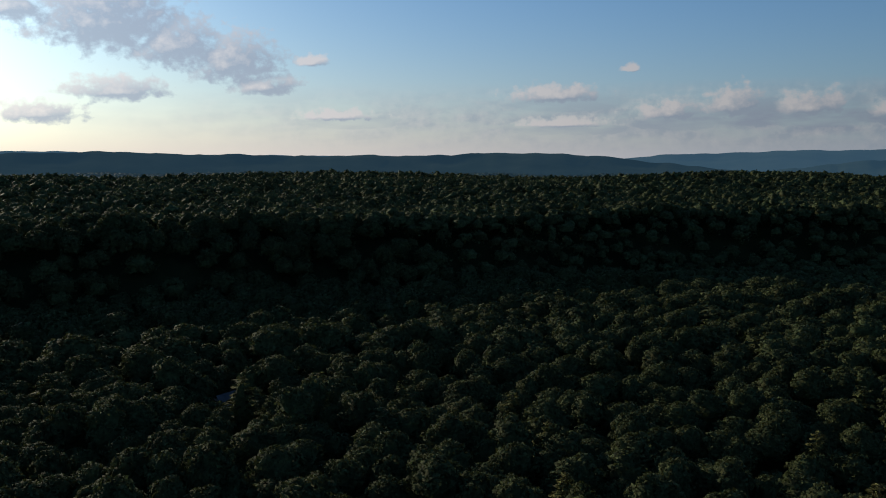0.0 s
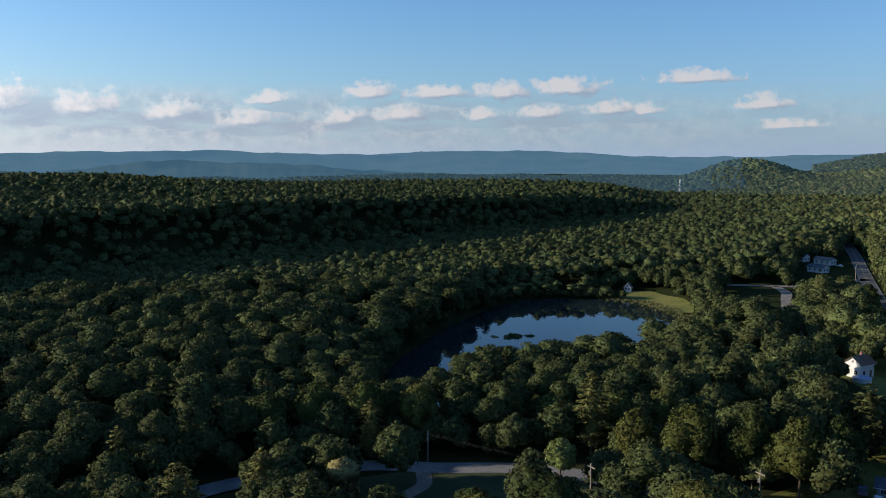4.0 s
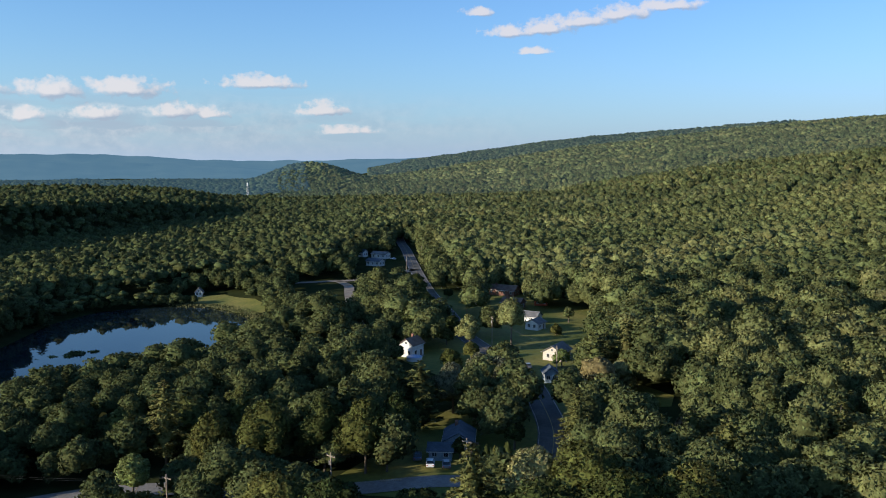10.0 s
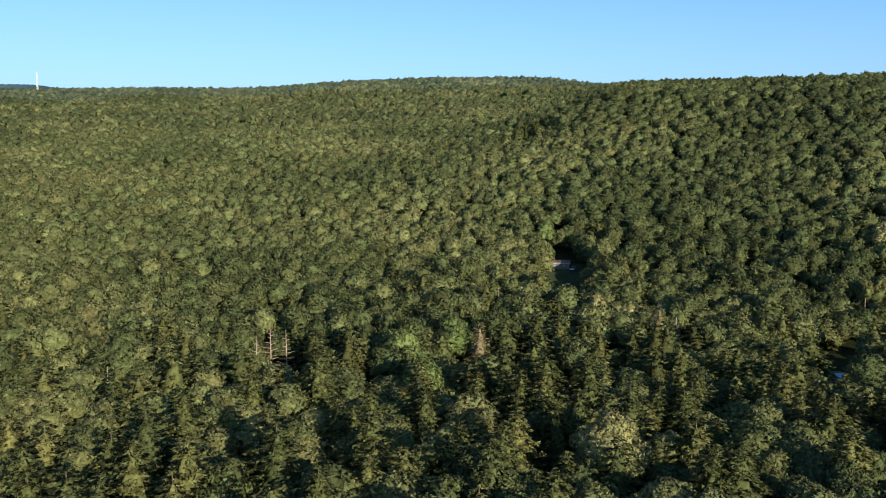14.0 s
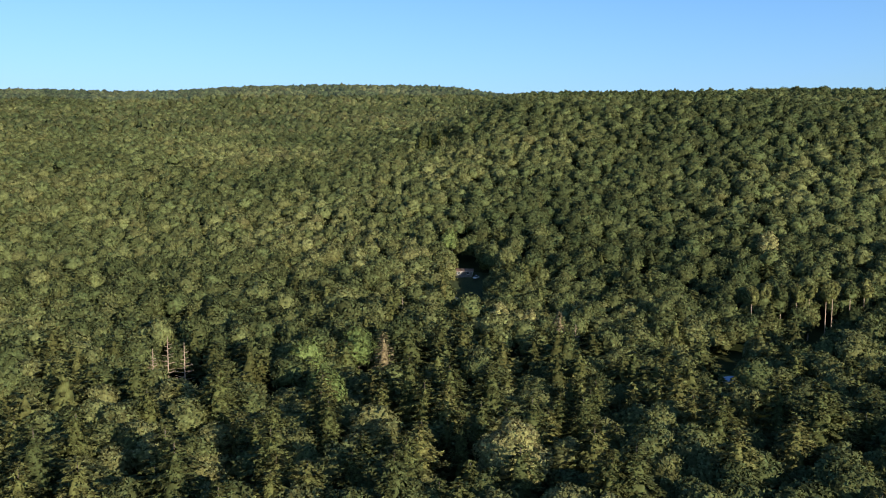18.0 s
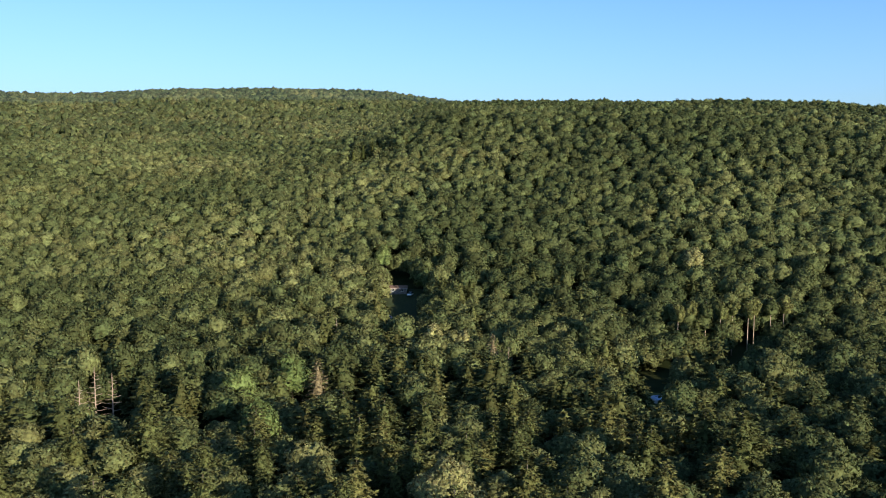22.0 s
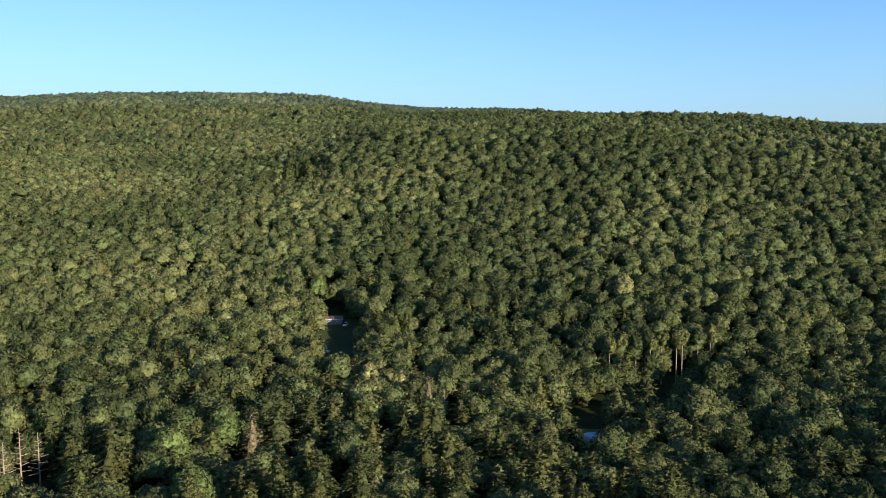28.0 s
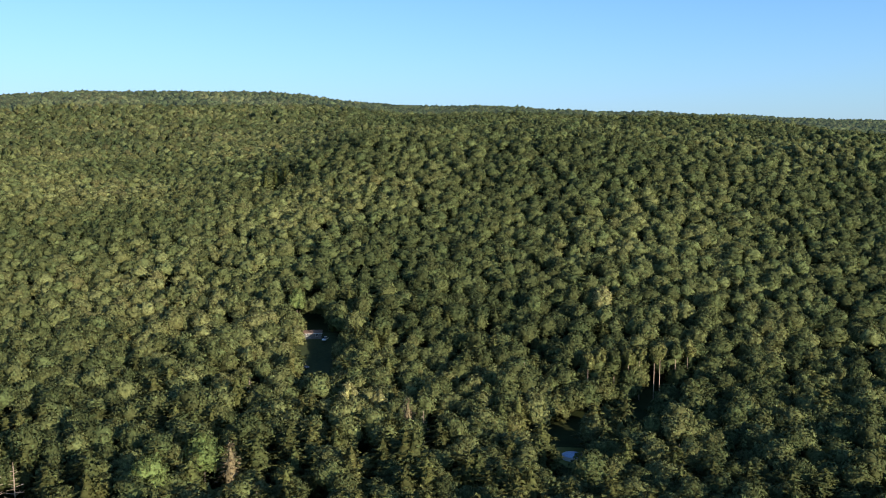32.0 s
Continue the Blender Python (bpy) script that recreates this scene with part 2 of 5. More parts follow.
def foliage(name, dark, mid, pale, joined=False):
    """Leaves: each tree has its own hue, light comes through the leaves."""
    m, t, p = material(name, 0.8, 0.0, 0.06)
    if joined:
        pick = t.nodes.new("ShaderNodeAttribute")
        pick.attribute_name = "tint"
        pick = pick.outputs["Fac"]
    else:
        pick = t.nodes.new("ShaderNodeObjectInfo").outputs["Random"]
    geo = t.nodes.new("ShaderNodeNewGeometry")
    leaf = geo.outputs["Random Per Island"]
    low = mix_colours(t, ramp(t, pick, 0.0, 0.55), dark, mid)
    c = mix_colours(t, ramp(t, pick, 0.5, 1.0), low, pale)
    hsv = t.nodes.new("ShaderNodeHueSaturation")
    t.links.new(c, hsv.inputs["Color"])
    mr = t.nodes.new("ShaderNodeMapRange")
    mr.inputs["To Min"].default_value, mr.inputs["To Max"].default_value = (0.68, 1.38) if joined else (0.55, 1.6)
    t.links.new(leaf, mr.inputs["Value"])
    hue = t.nodes.new("ShaderNodeMapRange")
    hue.inputs["To Min"].default_value, hue.inputs["To Max"].default_value = 0.482, 0.518
    t.links.new(leaf, hue.inputs["Value"])
    t.links.new(hue.outputs[0], hsv.inputs["Hue"])
    spots = t.nodes.new("ShaderNodeMapRange")
    spots.inputs["From Min"].default_value, spots.inputs["From Max"].default_value = 0.33, 0.67
    spots.inputs["To Min"].default_value, spots.inputs["To Max"].default_value = 0.62, 1.42
    grain = noise_to(t, 0.8, 6.0)
    t.links.new(grain, spots.inputs["Value"])
    both = t.nodes.new("ShaderNodeMath")
    both.operation = "MULTIPLY"
    t.links.new(mr.outputs[0], both.inputs[0])
    t.links.new(spots.outputs[0], both.inputs[1])
    t.links.new(both.outputs[0], hsv.inputs["Value"])
    bn = t.nodes.new("ShaderNodeBump")
    bn.inputs["Strength"].default_value, bn.inputs["Distance"].default_value = 0.5, 0.6
    t.links.new(grain, bn.inputs["Height"])
    t.links.new(bn.outputs[0], p.inputs["Normal"])
    t.links.new(hsv.outputs[0], p.inputs["Base Color"])
    tr = t.nodes.new("ShaderNodeBsdfTranslucent")
    t.links.new(hsv.outputs[0], tr.inputs["Color"])
    ms = t.nodes.new("ShaderNodeMixShader")
    ms.inputs[0].default_value = 0.2
    t.links.new(p.outputs[0], ms.inputs[1])
    t.links.new(tr.outputs[0], ms.inputs[2])
    t.links.new(ms.outputs[0], t.nodes["Material Output"].inputs[0])
    return m


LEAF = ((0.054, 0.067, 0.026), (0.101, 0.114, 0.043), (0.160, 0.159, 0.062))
# darker leaf set: dimmer light on the far woods put into the colour
DIMMED_FAR_LEAF = ((0.032, 0.046, 0.022), (0.058, 0.072, 0.032), (0.09, 0.10, 0.045))
# darkened version of the leaves: the valley's shade put into their colour
dim_leaf_mat = foliage("dimmed_valley_leaves", (0.031, 0.043, 0.014), (0.056, 0.064, 0.018), (0.088, 0.088, 0.025))
leaf_mat = foliage("leaves", *LEAF)
leaf_far = foliage("forest_leaves", *LEAF, joined=True)
needle_mat = foliage("needles", (0.052, 0.062, 0.024), (0.082, 0.088, 0.030), (0.115, 0.112, 0.040))
needle_far = foliage("forest_needles", (0.052, 0.062, 0.024), (0.082, 0.088, 0.030), (0.115, 0.112, 0.040), joined=True)
willow_mat = foliage("willow_leaves", (0.14, 0.12, 0.05), (0.17, 0.14, 0.06), (0.19, 0.16, 0.07))
pale_mat = foliage("pale_leaves", (0.17, 0.16, 0.065), (0.195, 0.18, 0.075), (0.215, 0.20, 0.085))
fresh_mat = foliage("fresh_leaves", (0.094, 0.118, 0.038), (0.108, 0.132, 0.043), (0.12, 0.142, 0.048))
purple_mat = foliage("purple_leaves", (0.05, 0.02, 0.018), (0.06, 0.025, 0.02), (0.06, 0.03, 0.02))
sage_mat = foliage("sage_leaves", (0.098, 0.098, 0.056), (0.108, 0.108, 0.062), (0.118, 0.118, 0.068))
olive_mat = foliage("olive_leaves", (0.062, 0.070, 0.022), (0.075, 0.082, 0.025), (0.088, 0.092, 0.028))
brown_mat = foliage("brown_needles", (0.15, 0.115, 0.065), (0.17, 0.13, 0.075), (0.18, 0.14, 0.085))
bark_mat = surface("bark", (0.10, 0.075, 0.055), (0.17, 0.14, 0.11), 0.6, 0.9, bump=0.4)
dead_mat = surface("dead_wood", (0.34, 0.24, 0.17), (0.46, 0.36, 0.28), 0.5, 0.9, bump=0.3)
soil_mat = surface("forest_floor", (0.026, 0.036, 0.014), (0.046, 0.052, 0.022), 0.02, 1.0, spec=0.0, fine=9.0, bump=0.5)
grass_mat = surface("grass", (0.085, 0.11, 0.016), (0.19, 0.175, 0.04), 0.05, 0.9, fine=14.0, bump=0.3)
# grass with tree shade put into its colour, far darker than the lawns
shade_grass_mat = surface("shade_dark_grass", (0.034, 0.05, 0.016), (0.062, 0.074, 0.026), 0.08, 0.95, fine=12.0, bump=0.5)
worn_mat = surface("worn_asphalt", (0.16, 0.155, 0.15), (0.25, 0.24, 0.23), 0.15, 0.85, fine=10.0, bump=0.1)
yellow_mat = surface("yellow_road_paint", (0.36, 0.28, 0.10), (0.45, 0.36, 0.14), 0.5, 0.7)
asphalt_mat = surface("asphalt", (0.075, 0.073, 0.076), (0.13, 0.125, 0.122), 0.15, 0.85, fine=10.0, bump=0.1)
gravel_mat = surface("gravel", (0.20, 0.17, 0.14), (0.30, 0.26, 0.21), 0.2, 0.9, fine=12.0, bump=0.2)
paint_mat = surface("road_paint", (0.45, 0.44, 0.40), (0.6, 0.58, 0.53), 0.5, 0.7)
white_mat = surface("white_siding", (0.72, 0.71, 0.68), (0.82, 0.81, 0.79), 0.4, 0.7, bump=0.05)
cream_mat = surface("cream_siding", (0.60, 0.52, 0.44), (0.68, 0.60, 0.52), 0.4, 0.7)
blue_mat = surface("blue_siding", (0.30, 0.38, 0.44), (0.36, 0.44, 0.50), 0.4, 0.7)
brick_mat = surface("brick_wall", (0.23, 0.115, 0.085), (0.30, 0.15, 0.11), 0.8, 0.9, bump=0.2)
roof_grey = surface("grey_shingles", (0.12, 0.12, 0.125), (0.20, 0.195, 0.19), 0.5, 0.9, bump=0.2)
roof_brown = surface("brown_shingles", (0.16, 0.10, 0.075), (0.24, 0.16, 0.12), 0.5, 0.9, bump=0.2)
roof_blue = surface("slate_blue_shingles", (0.07, 0.09, 0.115), (0.11, 0.135, 0.165), 0.5, 0.85, bump=0.2)
trim_mat = surface("white_trim", (0.74, 0.73, 0.70), (0.80, 0.79, 0.77), 1.0, 0.6)
glass_mat, _, gb = material("window_glass", 0.08, 0.0, 0.6)
gb.inputs["Base Color"].default_value = (0.02, 0.025, 0.03, 1)
door_mat = surface("painted_door", (0.16, 0.10, 0.07), (0.22, 0.14, 0.10), 1.0, 0.6)
pole_mat = surface("weathered_pole", (0.26, 0.20, 0.15), (0.36, 0.30, 0.24), 0.5, 0.9)
metal_mat = surface("grey_metal", (0.42, 0.43, 0.44), (0.55, 0.56, 0.57), 1.0, 0.4, metal=0.8)
steel_white = surface("white_steel", (0.72, 0.72, 0.70), (0.80, 0.80, 0.79), 1.0, 0.5)
wire_mat = surface("wire", (0.05, 0.05, 0.05), (0.08, 0.08, 0.08), 1.0, 0.6)
rubber_mat = surface("tyre_rubber", (0.02, 0.02, 0.02), (0.03, 0.03, 0.03), 2.0, 0.9)
pool_mat = surface("pool_cover", (0.30, 0.42, 0.62), (0.40, 0.52, 0.72), 0.4, 0.4)
red_mat = surface("red_paint", (0.42, 0.08, 0.04), (0.52, 0.12, 0.06), 0.8, 0.7)
stone_mat = surface("field_stone", (0.26, 0.23, 0.19), (0.38, 0.34, 0.29), 1.5, 0.9, bump=0.4)
reed_mat = surface("reeds", (0.10, 0.11, 0.04), (0.16, 0.15, 0.06), 0.4, 0.9, bump=0.3)


def car_paint(name, c):
    m, t, p = material(name, 0.3, 0.1, 0.5)
    p.inputs["Base Color"].default_value = (*c, 1)
    p.inputs["Coat Weight"].default_value = 0.5
    return m


water_mat, wtree, wb = material("lake_water", 0.04, 0.0, 0.5)
wb.inputs["Roughness"].default_value, wb.inputs["IOR"].default_value = 0.02, 1.33
wb.inputs["Base Color"].default_value = (0.012, 0.022, 0.026, 1)
wbump = wtree.nodes.new("ShaderNodeBump")
wbump.inputs["Strength"].default_value = 0.03
wtree.links.new(noise_to(wtree, 0.25, 3.0), wbump.inputs["Height"])
wtree.links.new(wbump.outputs[0], wb.inputs["Normal"])


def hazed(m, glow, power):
    """Paints the pale air of some kilometres into far leaves as a blue glow."""
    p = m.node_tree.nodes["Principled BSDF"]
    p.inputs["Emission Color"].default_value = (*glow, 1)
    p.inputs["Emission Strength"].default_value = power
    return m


# forest stands whose leaves glow faintly blue in place of real haze
hazier_leaf = hazed(foliage("haze_glow_mountain_leaves", *DIMMED_FAR_LEAF, joined=True), (0.07, 0.16, 0.26), 0.17)
faint_leaf = hazed(foliage("haze_glow_crest_leaves", *LEAF, joined=True), (0.07, 0.16, 0.26), 0.08)
hazy_leaf = hazed(foliage("haze_glow_valley_leaves", *DIMMED_FAR_LEAF, joined=True), (0.07, 0.16, 0.26), 0.27)


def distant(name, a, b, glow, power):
    """Far hills; the haze of many kilometres of air is painted in as glow."""
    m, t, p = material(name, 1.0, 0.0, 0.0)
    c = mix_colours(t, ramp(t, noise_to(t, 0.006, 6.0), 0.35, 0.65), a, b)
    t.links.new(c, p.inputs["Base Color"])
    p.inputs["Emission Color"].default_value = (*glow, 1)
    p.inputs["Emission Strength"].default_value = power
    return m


# ---- land form ----
def sstep(a, b, x):
    """Smooth step from 0 at a to 1 at b."""
    s = np.clip((x - a) / (b - a), 0, 1)
    return s * s * (3 - 2 * s)


def land(x, y):
    """Height of the ground: a valley floor, the long wooded mountain, its spur, the low ridge over the lake, a far knoll."""
    x, y = np.asarray(x, float), np.asarray(y, float)
    v = 0.5 * x - 0.866 * y
    u = 0.883 * x + 0.469 * y
    w = -0.469 * x + 0.883 * y
    z = -4.5 + 4.5 * sstep(-60, 30, v)
    z = z + np.interp(v, [160, 300, 400, 500, 600, 800, 1000, 1300, 1600, 2000, 3000], [0, 3, 11, 28, 44, 74, 102, 142, 178, 170, 120]) 
    spur = 80.5 * sstep(280, 620, -y) / (1 + np.exp(np.clip((x - 90) / 90, -40, 40)))
    z = z + spur * (1 - 0.75 * sstep(760, 1400, -y)) * (1 - 0.05 * sstep(-150, -450, x)) + 6 * sstep(300, 420, -y) * sstep(-20, -120, x) * sstep(800, 520, -y)
    z = z + (3 * sstep(-110, -240, x) + 4 * sstep(-225, -300, x)) * sstep(420, 600, -y) * sstep(900, 700, -y)
    z = z + 9.5 * np.exp(-((x - 42) / 48) ** 2) * sstep(480, 640, -y) * sstep(900, 700, -y)
    z = z + 36 * np.exp(-(((x - 320) / 330) ** 2 + ((y + 1420) / 300) ** 2))
    wf = w + 0.4 * np.clip(u - 260, 0, 900)
    low = 29 * sstep(348, 382, wf) + 11 * sstep(384, 620, wf)
    low = low * (1 - 0.3 * sstep(450, 1000, u)) * (1 - sstep(1050, 1500, u)) * (1 - 0.8 * sstep(660, 1100, wf))
    z = z + low * sstep(0, -140, v)
    z = z + 50 * np.exp(-((((x - 1854) * 0.883 + (y - 986) * 0.469) / 260) ** 2 + (((x - 1854) * -0.469 + (y - 986) * 0.883) / 125) ** 2))
    hills = 3.5 * np.sin(x / 61 + 1.3 * np.sin(y / 83)) * np.sin(y / 71 + 0.7)
    return z + hills * (sstep(230, 420, v) + sstep(330, 460, w) * (v < 0))


# lake outline, and the flat open lots of the village
LAKE = [(312, 188), (338, 214), (352, 246), (343, 266), (324, 283), (290, 281), (242, 261), (195, 234), (160, 208), (140, 186), (152, 176), (185, 181), (215, 176), (245, 168), (280, 172)]
LAKE_Z = -6.0
VILLAGE = [(146, 78), (176, 72), (200, 70), (226, 66), (246, 92), (262, 110), (300, 118), (345, 128), (395, 152), (412, 140), (402, 92), (396, 68), (372, 56), (350, 46), (305, 44), (262, 38), (240, 14), (229, 14), (222, 28), (205, 29), (172, 26), (150, 40)]


def inside(poly, x, y):
    """True where (x, y) lies in the polygon."""
    x, y = np.asarray(x, float), np.asarray(y, float)
    hit = np.zeros(x.shape, bool)
    for (x0, y0), (x1, y1) in zip(poly, poly[1:] + poly[:1]):
        if y0 != y1:
            hit ^= ((y0 > y) != (y1 > y)) & (x < (x1 - x0) * (y - y0) / (y1 - y0) + x0)
    return hit


def edge_gap(poly, x, y, closed=True):
    """Distance from (x, y) to the line of points."""
    x, y = np.asarray(x, float), np.asarray(y, float)
    best = np.full(x.shape, 1e9)
    for (x0, y0), (x1, y1) in zip(poly, (poly[1:] + poly[:1]) if closed else poly[1:]):
        dx, dy = x1 - x0, y1 - y0
        s = np.clip(((x - x0) * dx + (y - y0) * dy) / (dx * dx + dy * dy + 1e-9), 0, 1)
        best = np.minimum(best, np.hypot(x - x0 - s * dx, y - y0 - s * dy))
    return best


def ground_z(x, y):
    z = land(x, y)
    gap = edge_gap(LAKE, x, y)
    wet = inside(LAKE, x, y)
    shore = np.where(gap < 30, LAKE_Z + 0.25 + (z - LAKE_Z - 0.25) * sstep(0, 30, gap), z)
    return np.where(wet, LAKE_Z - np.minimum(2.5, 0.05 + gap * 0.2), np.where(gap < 30, np.minimum(z, shore), z))


def gz(x, y):
    return float(ground_z(np.array([x]), np.array([y]))[0])


def np_mesh(name, verts, faces, mat, tint=None, normals=None):
    """A mesh from arrays; every face has as many corners as faces has columns."""
    me = bpy.data.meshes.new(name)
    verts, faces = np.asarray(verts, np.float32), np.asarray(faces, np.int32)
    n, k = faces.shape
    me.vertices.add(len(verts))
    me.vertices.foreach_set("co", verts.ravel())
    me.loops.add(n * k)
    me.loops.foreach_set("vertex_index", faces.ravel())
    me.polygons.add(n)
    me.polygons.foreach_set("loop_start", np.arange(0, n * k, k, dtype=np.int32))
    if tint is not None:
        me.attributes.new("tint", "FLOAT", "POINT").data.foreach_set("value", np.asarray(tint, np.float32))
    me.materials.append(mat)
    me.update(calc_edges=True)
    if normals is not None:
        me.attributes.new("custom_normal", "FLOAT_VECTOR", "POINT").data.foreach_set("vector", np.asarray(normals, np.float32).ravel())
        me.update()
    return me


def smooth(me):
    me.polygons.foreach_set("use_smooth", np.ones(len(me.polygons), bool))
    return me


def part(name, bm, mat, parent, label=""):
    """Links a bmesh as one mesh object under a thing or under a part."""
    me = bpy.data.meshes.new(name)
    bm.to_mesh(me)
    bm.free()
    me.materials.append(mat)
    ob = new(name, me)
    ob.parent = parent
    if label:
        tagged(ob, label)
    return ob


def part_mesh(name, me, parent, label=""):
    ob = new(name, me)
    ob.parent = parent
    if label:
        tagged(ob, label)
    return ob


def boxes(*items, bevel=0.0):
    """Boxes (x0, y0, z0, x1, y1, z1) in one bmesh."""
    bm = bmesh.new()
    for x0, y0, z0, x1, y1, z1 in items:
        m = Matrix.Translation(((x0 + x1) / 2, (y0 + y1) / 2, (z0 + z1) / 2)) @ Matrix.Diagonal((x1 - x0, y1 - y0, z1 - z0, 1))
        bmesh.ops.create_cube(bm, size=1, matrix=m)
    if bevel:
        bmesh.ops.bevel(bm, geom=bm.edges[:], offset=bevel, segments=1, affect="EDGES")
    return bm


def tube(bm, a, b, ra, rb, sides=6):
    """A tapered round bar from a to b."""
    a, b = Vector(a), Vector(b)
    q = (b - a).to_track_quat("Z", "Y").to_matrix().to_4x4()
    bmesh.ops.create_cone(bm, cap_ends=True, segments=sides, radius1=ra, radius2=rb, depth=(b - a).length, matrix=Matrix.Translation((a + b) / 2) @ q)
    return bm


# ---- the ground, one sheet out to the horizon ----
def build_ground():
    az = np.radians(np.arange(0, 360, 1.0))
    r = 6 * 1.041 ** np.arange(0, 168)
    r = np.append(r[r < 4800], 4850.0)
    x, y = np.outer(r, -np.sin(az)), np.outer(r, np.cos(az))
    z = ground_z(x, y)
    n = len(az)
    verts = np.vstack([np.stack([x, y, z], -1).reshape(-1, 3), [[0, 0, gz(0, 0)]]])
    i, j = np.meshgrid(np.arange(len(r) - 1), np.arange(n), indexing="ij")
    faces = np.stack([i * n + j, i * n + (j + 1) % n, (i + 1) * n + (j + 1) % n, (i + 1) * n + j], -1).reshape(-1, 4)
    me = smooth(np_mesh("ground", verts, faces, soil_mat))
    ob = tagged(new("ground", me), "dark forest floor of a wooded valley and mountain", "ground", kind="structure")
    bm = bmesh.new()
    ring = [bm.verts.new(verts[k]) for k in range(n)]
    bm.faces.new(ring[::-1])
    part("inner_ground", bm, soil_mat, ob)
    return ob


ground = build_ground()


def drape(name, poly, mat, lift, label, category, step=6.0, zfun=None):
    """A sheet cut to the polygon that follows the ground."""
    xs, ys = [p[0] for p in poly], [p[1] for p in poly]
    bm = bmesh.new()
    f = bm.faces.new([bm.verts.new((x, y, 0)) for x, y in poly])
    for axis, lo, hi in ((0, min(xs), max(xs)), (1, min(ys), max(ys))):
        c = lo + step
        while c < hi:
            co, no = [0, 0, 0], [0, 0, 0]
            co[axis], no[axis] = c, 1
            bmesh.ops.bisect_plane(bm, geom=bm.verts[:] + bm.edges[:] + bm.faces[:], plane_co=co, plane_no=no)
            c += step
    co = np.array([v.co[:2] for v in bm.verts])
    z = ground_z(co[:, 0], co[:, 1]) if zfun is None else zfun(co[:, 0], co[:, 1])
    for v, h in zip(bm.verts, z):
        v.co.z = h + lift
    bmesh.ops.recalc_face_normals(bm, faces=bm.faces[:])
    if sum(f.normal.z for f in bm.faces) < 0:
        bmesh.ops.reverse_faces(bm, faces=bm.faces[:])
    me = bpy.data.meshes.new(name)
    bm.to_mesh(me)
    bm.free()
    me.materials.append(mat)
    return tagged(new(name, me), label, category, kind="structure")


drape("lake", LAKE, water_mat, 0.0, "still dark lake mirroring the sky and the wooded shore", "lake", zfun=lambda x, y: np.full(len(x), LAKE_Z), step=60)
drape("lawn", VILLAGE, grass_mat, 0.18, "mown grass yards between the village houses", "lawn")
drape("lawn", [(336, 212), (346, 230), (352, 246), (360, 262), (370, 258), (374, 248), (368, 236), (364, 224), (354, 212), (342, 205)], grass_mat, 0.22, "sunlit green lawn at the head of the lake", "lawn")
drape("lawn", [(96, 150), (128, 138), (140, 118), (138, 98), (122, 92), (104, 112), (92, 134)], shade_grass_mat, 0.2, "grass beside the crossroad, darkened to stand for shade", "lawn")
drape("lawn", [(70, -366), (60, -380), (36, -378), (28, -352), (34, -340), (58, -342)], shade_grass_mat, 0.25, "grass in the forest clearing, darkened to stand for shade", "lawn")
drape("lawn", [(-26, -270), (-40, -276), (-60, -274), (-60, -258), (-30, -256)], grass_mat, 0.25, "shaded grass of a house lot in the forest", "lawn")


def smooth_line(pts, steps=8):
    """A Catmull-Rom line through the points."""
    p = [np.array(q, float) for q in pts]
    p = [2 * p[0] - p[1]] + p + [2 * p[-1] - p[-2]]
    out = []
    for a, b, c, d in zip(p, p[1:], p[2:], p[3:]):
        for s in np.linspace(0, 1, steps, endpoint=False):
            out.append(0.5 * (2 * b + (c - a) * s + (2 * a - 5 * b + 4 * c - d) * s * s + (3 * b - a - 3 * c + d) * s ** 3))
    return np.array(out + [p[-2]])


def strip(pts, off, width, lift):
    """A bmesh ribbon along a line, shifted sideways by off."""
    line = smooth_line(pts)
    d = np.gradient(line, axis=0)
    d /= np.linalg.norm(d, axis=1, keepdims=True)
    nrm = np.stack([-d[:, 1], d[:, 0]], -1)
    bm = bmesh.new()
    rows = []
    zc = ground_z(line[:, 0], line[:, 1])
    for q, nn, z in zip(line, nrm, zc):
        rows.append([bm.verts.new((*(q + nn * (off + s * width / 2)), z + lift)) for s in (-1, -0.33, 0.33, 1)])
    for a, b in zip(rows, rows[1:]):
        for k in range(3):
            bm.faces.new((a[k + 1], a[k], b[k], b[k + 1]))
    if sum(f.normal.z for f in bm.faces) < 0:
        bmesh.ops.reverse_faces(bm, faces=bm.faces[:])
    return bm


MAIN_ROAD = [(140, 30), (160, 33), (180, 36), (200, 40), (225, 49), (248, 59), (270, 74), (307, 99), (335, 112), (396, 144), (477, 182), (581, 229), (640, 257), (760, 310)]
CROSS_ROAD = [(60, 158), (76, 161), (89, 160), (103, 155), (115, 149), (124, 139), (136, 126), (142, 112), (143, 96), (147, 78), (151, 67), (158, 55), (161, 44), (163, 34)]
SIDE_ROAD = [(402, 234), (406, 221), (413, 207), (423, 196), (450, 186), (477, 182)]
LAKE_ROAD = [(415, 203), (400, 190), (378, 179), (341, 160), (310, 142), (282, 127), (250, 110), (215, 98), (180, 98), (150, 104)]
DRIVEWAY = [(121, 139), (116, 133), (110, 131), (102, 128)]


def road(pts, width, mat, label, lines=True):
    ob = part("road", strip(pts, 0, width, 0.30), mat, None)
    tagged(ob, label, "road", kind="structure")
    if lines:
        part("edge_line", strip(pts, width / 2 - 0.35, 0.10, 0.325), paint_mat, ob, "white painted edge line")
        part("edge_line", strip(pts, 0.35 - width / 2, 0.14, 0.325), paint_mat, ob, "white painted edge line")
        part("centre_line", strip(pts, 0.0, 0.16, 0.325), yellow_mat, ob, "faded yellow centre line")
    return ob


road(MAIN_ROAD, 7.6, asphalt_mat, "grey asphalt main road through the village")
